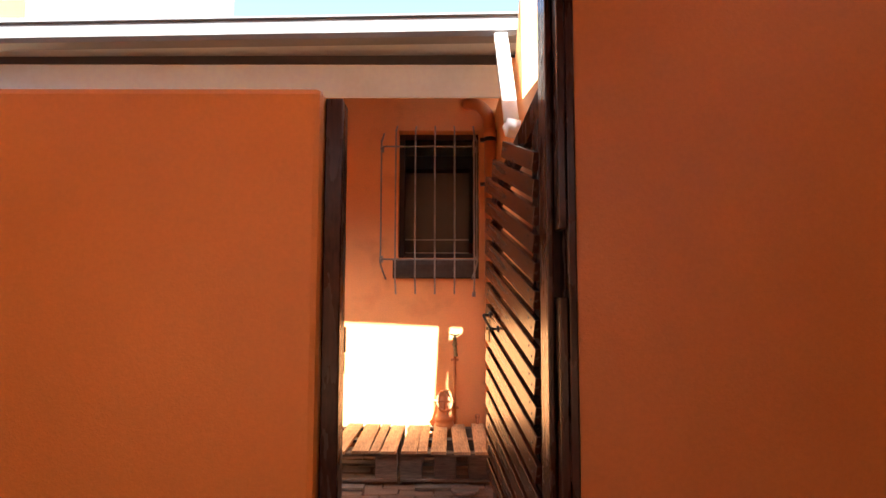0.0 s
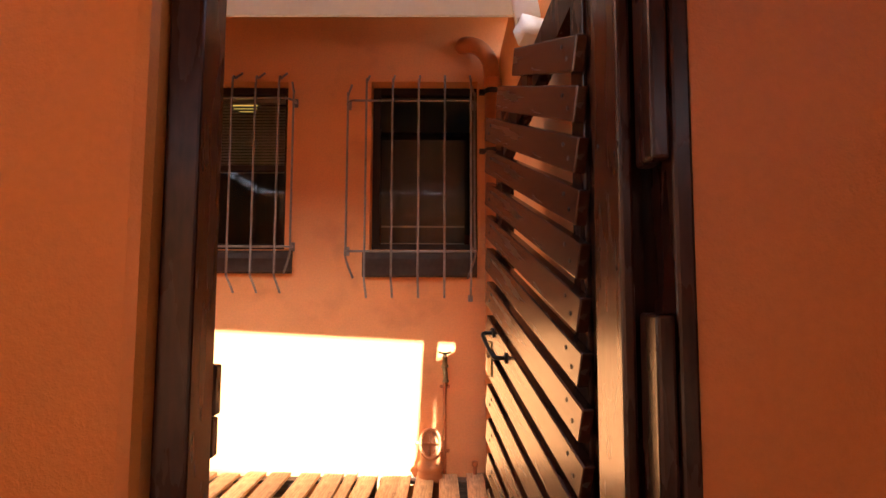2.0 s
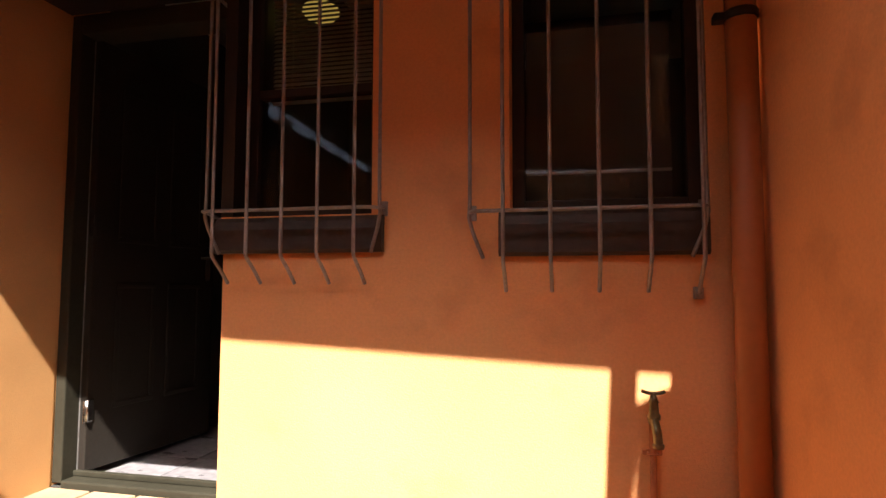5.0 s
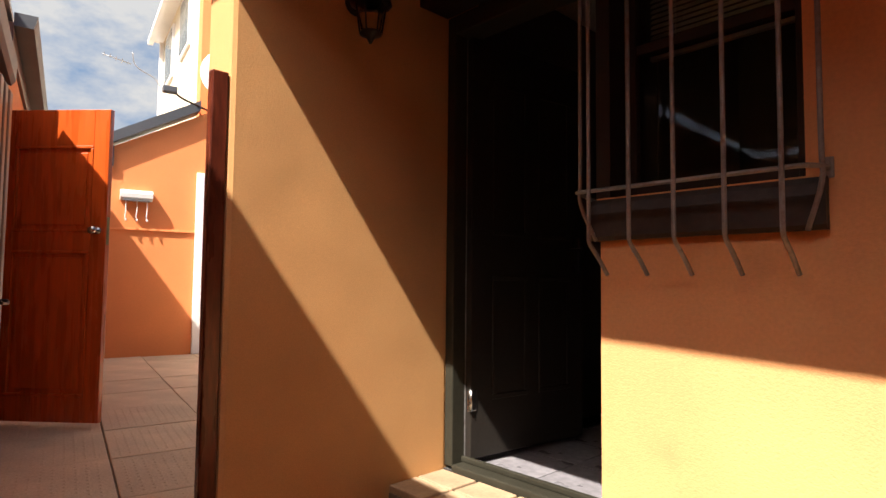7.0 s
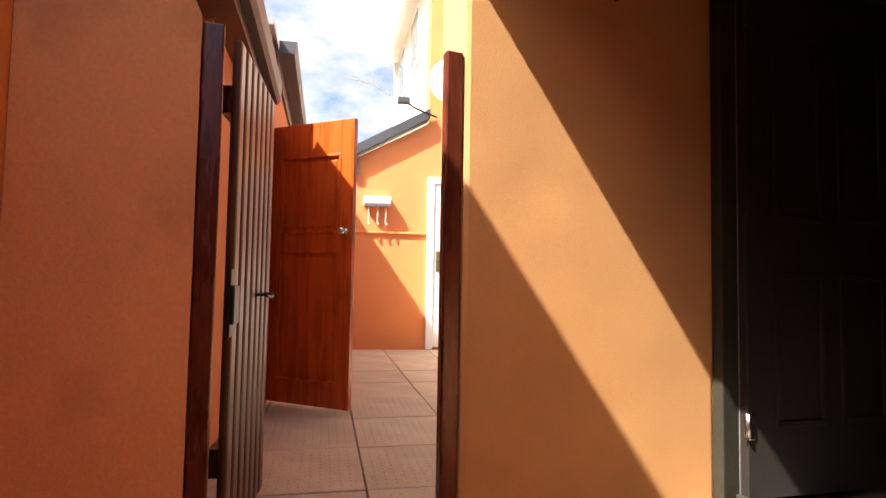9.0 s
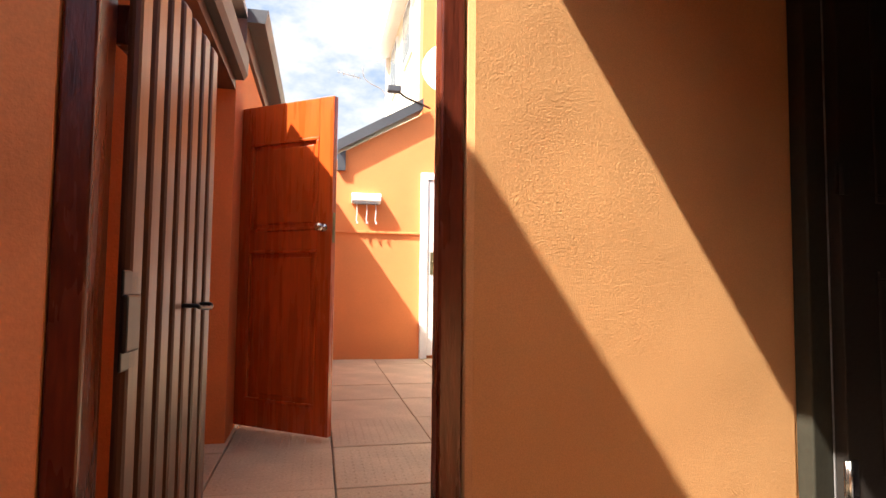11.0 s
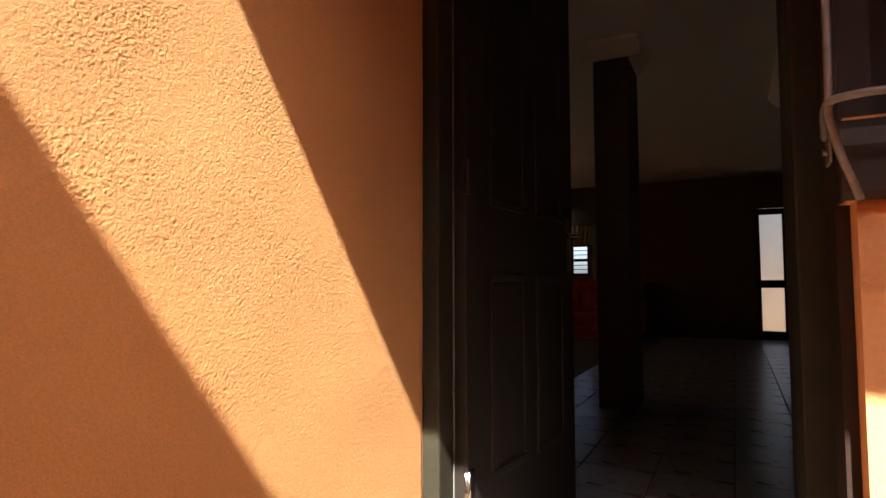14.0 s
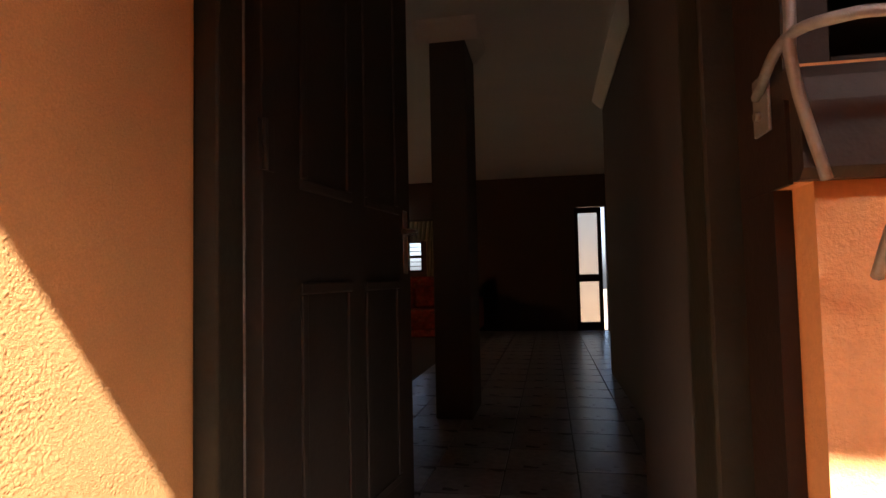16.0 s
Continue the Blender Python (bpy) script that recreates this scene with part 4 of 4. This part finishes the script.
for z0, z1 in ((0.16, 1.10), (1.22, 1.79)):
    bm = B()
    box(bm, 0.105, 0.64, -0.008, 0.008, z0, z1)
    box(bm, 0.15, 0.595, -0.014, 0.014, z0 + 0.045, z1 - 0.045, 0.006)
    part("panel", bm, pine, d, "raised pine panel")
    bm = B()
    for c in ((0.105, 0.64, z0, z0 + 0.02), (0.105, 0.64, z1 - 0.02, z1), (0.105, 0.125, z0 + 0.02, z1 - 0.02), (0.62, 0.64, z0 + 0.02, z1 - 0.02)):
        box(bm, c[0], c[1], -0.026, -0.004, c[2], c[3], 0.005)
    part("moulding", bm, pine, d)
bm = B()
lathe(bm, [(0.024, 0), (0.024, 0.006), (0.01, 0.01), (0.01, 0.035), (0.022, 0.042), (0.027, 0.055), (0.022, 0.068), (0.006, 0.073)], (0.69, -0.02, 1.23), Matrix.Rotation(radians(90), 3, "X"), 14)
part("door_knob", bm, chrome, d, "round metal door knob")
bm = B()
box(bm, 0.745, 0.7475, -0.012, 0.012, 1.14, 1.32, 0.001)
part("latch_plate", bm, brass, d, "brass latch plate")
for z in (0.25, 1.75):
    bm = B()
    tube(bm, [(0.0, -0.022, z), (0.0, -0.022, z + 0.09)], 0.007, 8)
    part("hinge", bm, brass, d)

# ---- end wall: clothes line reel, white door ----
t = thing("clothes_line_reel", "white retractable clothes line on the end wall", "clothes line", YARD @ pose(5.745, 1.063, 0))
bm = B()
prism(bm, [(0.0, 1.90), (-0.08, 1.905), (-0.11, 1.93), (-0.115, 1.98), (-0.09, 2.02), (0.0, 2.03)], "y", -0.18, 0.17)
part("casing", bm, white_paint, t)
bm = B()
box(bm, -0.112, -0.02, -0.15, 0.14, 1.888, 1.90, 0.003)
part("pull_bar", bm, grey_gutter, t)
for y in (-0.12, 0.0, 0.11):
    bm = B()
    tube(bm, smooth_path([(-0.08, y, 1.89), (-0.082, y + 0.004, 1.78), (-0.08, y - 0.003, 1.70), (-0.074, y + 0.008, 1.66)], 4), 0.006, 6)
    lathe(bm, [(0.006, 0), (0.012, 0.008), (0.012, 0.022), (0.005, 0.03)], (-0.074, y + 0.008, 1.645), sides=8)
    part("line_hook", bm, rope, t, "white line end with hook")

bm = B()
for c in ((0, 0.09, 0, 2.32), (0.9, 0.99, 0, 2.32), (0.09, 0.9, 2.23, 2.32)):
    box(bm, -0.06, 0.0, c[0], c[1], c[2], c[3], 0.006)
bmesh.ops.transform(bm, matrix=YARD @ pose(5.745, 1.742, 0), verts=bm.verts)
structure("door_2", bm, white_paint, "white painted door frame in the end wall", "door frame")
d = thing("white_door", "white painted door with glass panes and letter plate", "door", YARD @ pose(5.74, 1.835, 0.04))
for nm, c in (("stile", (0, 0.11, 0, 2.18)), ("stile", (0.69, 0.80, 0, 2.18)), ("rail", (0.11, 0.69, 0, 0.35)), ("rail", (0.11, 0.69, 0.98, 1.12)), ("rail", (0.11, 0.69, 2.06, 2.18))):
    bm = B()
    box(bm, -0.04, 0.0, c[0], c[1], c[2], c[3], 0.003)
    part(nm, bm, white_paint, d)
bm = B()
box(bm, -0.03, -0.01, 0.11, 0.69, 0.35, 0.98)
part("panel", bm, white_paint, d)
for k in range(3):
    bm = B()
    box(bm, -0.024, -0.016, 0.11, 0.69, 1.12 + k * 0.32, 1.10 + (k + 1) * 0.32)
    part("pane", bm, clear_glass, d)
    bm = B()
    box(bm, -0.036, -0.004, 0.11, 0.69, 1.10 + (k + 1) * 0.32 - 0.02, 1.12 + (k + 1) * 0.32, 0.003)
    part("glazing_bar", bm, white_paint, d)
bm = B()
box(bm, -0.048, -0.04, 0.03, 0.08, 1.0, 1.28, 0.003)
tube(bm, smooth_path([(-0.04, 0.055, 1.16), (-0.085, 0.055, 1.16), (-0.09, 0.075, 1.16), (-0.088, 0.16, 1.155)], 4), 0.009, 8)
part("lever_handle", bm, brass, d, "brass lever handle on a plate")

# ---- wall lantern ----
t = thing("wall_lantern", "black iron wall lantern with glass shade on the wing wall", "lantern", pose(WX, 5.635, 2.06))
bm = B()
lathe(bm, [(0.05, 0), (0.05, 0.01), (0.03, 0.02)], (0, 0, 0.06), Matrix.Rotation(radians(90), 3, "Y"), 14)
tube(bm, smooth_path([(0.01, 0, 0.06), (0.06, 0, 0.13), (0.11, 0, 0.12), (0.12, 0, 0.06)], 5), 0.008, 8)
part("bracket", bm, black_iron, t)
bm = B()
lathe(bm, [(0.015, 0.075), (0.03, 0.06), (0.085, 0.03), (0.088, 0.02), (0.07, 0.018)], (0.12, 0, 0), sides=12)
part("hood", bm, black_iron, t)
bm = B()
lathe(bm, [(0.055, 0.018), (0.052, -0.02), (0.04, -0.09), (0.036, -0.1)], (0.12, 0, 0), sides=12)
part("glass_shade", bm, clear_glass, t, "clear glass lantern shade").visible_shadow = False
for k in range(6):
    a = k * math.pi / 3
    bm = B()
    tube(bm, [(0.12 + 0.062 * math.cos(a), 0.062 * math.sin(a), 0.02), (0.12 + 0.044 * math.cos(a), 0.044 * math.sin(a), -0.1)], 0.004, 6)
    part("cage_bar", bm, black_iron, t)
bm = B()
lathe(bm, [(0.046, -0.098), (0.046, -0.106), (0.02, -0.115), (0.012, -0.13), (0.004, -0.145)], (0.12, 0, 0), sides=12)
part("finial", bm, black_iron, t)

# ---- beyond the yard ----
h = thing("cream_house", "tall cream painted house beyond the yard", "house")
bm = B()
yard_box(bm, 8.6, 13.5, 2.2, 9.0, GROUND - 0.1, 6.9)
part("wall", bm, cream, h)
bm = B()
yard_box(bm, 8.5, 13.6, 1.93, 9.1, 6.9, 7.05)
yard_box(bm, 8.5, 13.6, 1.85, 1.97, 6.78, 6.899)
yard_box(bm, 8.5, 13.6, 1.97, 2.199, 6.87, 6.899)
part("roof_edge", bm, white_paint, h, "white gutter and eave boards")
for a0, z0 in ((9.5, 5.45), (11.6, 5.45), (11.2, 2.4)):
    bm = B()
    yard_box(bm, a0, a0 + 1.1, 2.15, 2.23, z0, z0 + 1.2)
    wf = part("window", bm, white_paint, h, "white framed window")
    bm = B()
    yard_box(bm, a0 + 0.08, a0 + 1.02, 2.14, 2.155, z0 + 0.08, z0 + 1.12)
    part("pane", bm, mat("dark_far_glass", (0.12, 0.13, 0.12), 0.15, grain=5, vary=0.05), wf)
bm = B()
yard_box(bm, 13.3, 13.38, 2.10, 2.195, 0.0, 6.8)
part("downpipe", bm, white_paint, h)
h = thing("neighbour_house", "orange gable wall of the neighbouring house", "house")
bm = B()
yard_box(bm, 5.98, 6.25, 1.79, 6.0, GROUND - 0.1, 7.5)
part("wall", bm, plaster_old, h)
bm = B()
yard_box(bm, 5.9, 6.35, 1.74, 6.1, 7.5, 7.6)
part("roof_edge", bm, charcoal, h)
h = thing("low_building", "low pale yellow building far behind the yard", "house")
bm = B()
yard_box(bm, 16.5, 22.0, 0.9, 3.6, GROUND - 0.1, 4.6)
part("wall", bm, cream, h)
bm = B()
yard_prism(bm, [(0.8, 4.6), (3.7, 4.6), (3.7, 6.2), (2.6, 5.7)], "x", 16.4, 22.1)
part("roof", bm, white_paint, h)

t = thing("satellite_dish", "large white satellite dish on the orange gable", "satellite dish", YARD @ pose(5.62, 2.09, 3.62, 0, -80, 12))
bm = B()
lathe(bm, [(0.005, 0.0), (0.16, 0.016), (0.28, 0.05), (0.36, 0.085), (0.365, 0.08), (0.28, 0.036), (0.16, 0.004), (0.005, -0.012)], sides=28)
part("reflector", bm, white_paint, t)
bm = B()
tube(bm, smooth_path([(-0.34, 0, 0.08), (-0.22, 0, 0.3), (-0.04, 0, 0.42)], 4), 0.012, 7)
tube(bm, [(0, 0, -0.01), (0, 0, -0.35)], 0.02, 8)
part("feed_arm", bm, grey_gutter, t)
t = thing("wall_camera", "small security camera on a bent arm", "camera", YARD @ pose(5.3, 1.36, 3.18))
bm = B()
tube(bm, smooth_path([(0.5, 0.5, 0.0), (0.36, 0.36, 0.0), (0.15, 0.14, 0.0), (0, 0.02, 0.02)], 4), 0.014, 7)
part("arm", bm, black_iron, t)
bm = B()
box(bm, -0.05, 0.05, -0.11, 0.05, 0.0, 0.08, 0.012)
part("body", bm, charcoal, t)
t = thing("tv_aerial", "thin white television aerial on a curved mast", "aerial", YARD @ pose(10.15, 1.23, 4.98))
bm = B()
tube(bm, smooth_path([(0, 0.55, -0.25), (0, 0.42, -0.1), (0, 0.2, 0.0), (0, 0.08, 0.12), (0, 0.05, 0.32)], 5), 0.009, 7)
part("mast", bm, steel, t)
bm = B()
tube(bm, [(0, -0.45, 0.18), (0, 0.03, 0.08)], 0.008, 6)
for k in range(5):
    y = -0.42 + k * 0.1
    tube(bm, [(-0.12, y, 0.175 - k * 0.021), (0.12, y, 0.175 - k * 0.021)], 0.005, 5)
part("boom", bm, steel, t)

# sky with fair-weather cloud, far behind the yard
sky_mat = bpy.data.materials.new("cloudy_sky")
sky_mat.use_nodes = True
n, l = sky_mat.node_tree.nodes, sky_mat.node_tree.links
n.remove(n["Principled BSDF"])
em = n.new("ShaderNodeEmission")
tc = n.new("ShaderNodeTexCoord")
mp = n.new("ShaderNodeMapping")
mp.inputs["Scale"].default_value = (0.03, 0.03, 0.055)
l.new(tc.outputs["Object"], mp.inputs["Vector"])
c1 = n.new("ShaderNodeTexNoise")
c1.inputs["Scale"].default_value, c1.inputs["Detail"].default_value, c1.inputs["Roughness"].default_value = 2.2, 9, 0.58
l.new(mp.outputs["Vector"], c1.inputs["Vector"])
rp = n.new("ShaderNodeValToRGB")
rp.color_ramp.elements[0].position, rp.color_ramp.elements[0].color = 0.38, (0.27, 0.47, 0.80, 1)
rp.color_ramp.elements[1].position, rp.color_ramp.elements[1].color = 0.57, (1.0, 1.0, 1.0, 1)
l.new(c1.outputs["Fac"], rp.inputs["Fac"])
l.new(rp.outputs["Color"], em.inputs["Color"])
em.inputs["Strength"].default_value = 0.27
l.new(em.outputs["Emission"], n["Material Output"].inputs["Surface"])
bm = B()
prev = None
for k in range(17):
    a = radians(20 + 6.0 * k)
    lo = bm.verts.new((-70 * math.sin(a), 70 * math.cos(a), -3))
    hi = bm.verts.new((-70 * math.sin(a), 70 * math.cos(a), 60))
    if prev:
        bm.faces.new((prev[0], lo, hi, prev[1]))
    prev = (lo, hi)
structure("backdrop", bm, sky_mat, "blue sky with scattered white clouds", "sky")

# ---- pieces: step, pavers, floor tiles ----
bm = B()
box(bm, WX + 0.002, -0.842, 5.86, 6.184, GROUND, 0.035)
st = structure("step", bm, joint_sand, "brick and mortar door step", "step")
sb = B()
box(sb, 0, 0.215, 0, 0.156, 0, 0.035, 0.006)
sbm = mesh_of("step_brick", sb, step_tile)
for i in range(4):
    for j in range(2):
        o = new("step_brick", sbm)
        o.parent = st
        o.matrix_local = pose(WX + 0.006 + 0.232 * i, 5.858 + 0.164 * j, 0.037)

pv = tagged(new("paving"), "worn clay brick paving of the court", "paving", "", "structure")
pb = B()
box(pb, -0.105, 0.105, -0.052, 0.052, -0.06, 0, 0.007)
pbm = mesh_of("brick", pb, brick_paver)
rnd = random.Random(5)
far = B()
row = 0
y = 3.5
while y < 5.9:
    x = -1.9 + (0.11 if row % 2 else 0)
    while x < 1.15:
        if x > 0.05 and y > 3.8:
            o = new("brick", pbm)
            o.parent = pv
            o.matrix_local = pose(x, y, GROUND + rnd.uniform(-0.006, 0.004), rnd.uniform(-1.5, 1.5), rnd.uniform(-1.5, 1.5), rnd.uniform(-3, 3))
        else:
            box(far, x - 0.105, x + 0.105, y - 0.052, y + 0.052, GROUND - 0.06, GROUND + rnd.uniform(-0.006, 0.003))
        x += 0.218
    y += 0.112
    row += 1
fo = part("brick_rest", far, brick_paver, pv)
fo["kind"] = "stuff"
# entry floor out of view, its red colour chosen for warm bounced light
bm = B()
box(bm, -3.2, 4.0, -7.0, 3.46, GROUND - 0.03, GROUND)
structure("floor_entry", bm, mat("warm_bounce_paving", (0.38, 0.20, 0.11), 0.85, grain=40, bump=0.003, vary=0.15, stain=0.2), "unseen entry floor, coloured red to bounce warm light", "paving")

yp = tagged(new("pavement"), "square studded concrete pavers of the yard", "pavement", "", "structure")
yp.matrix_world = YARD
tb = B()
box(tb, 0.004, 0.656, 0.004, 0.576, -0.04, 0.0, 0.006)
for i in range(11):
    for j in range(11):
        cx, cy = 0.07 + 0.051 * i, 0.055 + 0.0465 * j
        r = 0.013
        ring = [tb.verts.new((cx + r * math.cos(a), cy + r * math.sin(a), -0.0005)) for a in (0.5, 1.75, 3.0, 4.3, 5.5)]
        top = tb.verts.new((cx, cy, 0.0035))
        for k in range(5):
            tb.faces.new((ring[k], ring[(k + 1) % 5], top))
tbm = mesh_of("paver", tb, concrete)
plain = B()
box(plain, 0.004, 0.656, 0.004, 0.576, -0.04, 0.0, 0.006)
plm = mesh_of("paver", plain, concrete)
for i in range(10):
    for j in range(6):
        o = new("paver", tbm if i < 4 else plm)
        o.parent = yp
        o.matrix_local = pose(0.03 + 0.66 * i, 0.025 + 0.58 * j - 0.58, rnd.uniform(-0.003, 0.002), rnd.uniform(-0.25, 0.25), rnd.uniform(-0.25, 0.25), 0)

ft = tagged(new("floor_tiling"), "grey slate look floor tiles inside the house", "floor", "", "structure")
ftb = B()
box(ftb, 0.003, 0.327, 0.003, 0.327, -0.012, 0.0, 0.002)
ftm = mesh_of("tile", ftb, floor_tile)
for i in range(9):
    for j in range(26):
        o = new("tile", ftm)
        o.parent = ft
        o.matrix_local = pose(-2.36 + 0.33 * i, 6.34 + 0.33 * j, FLOOR)
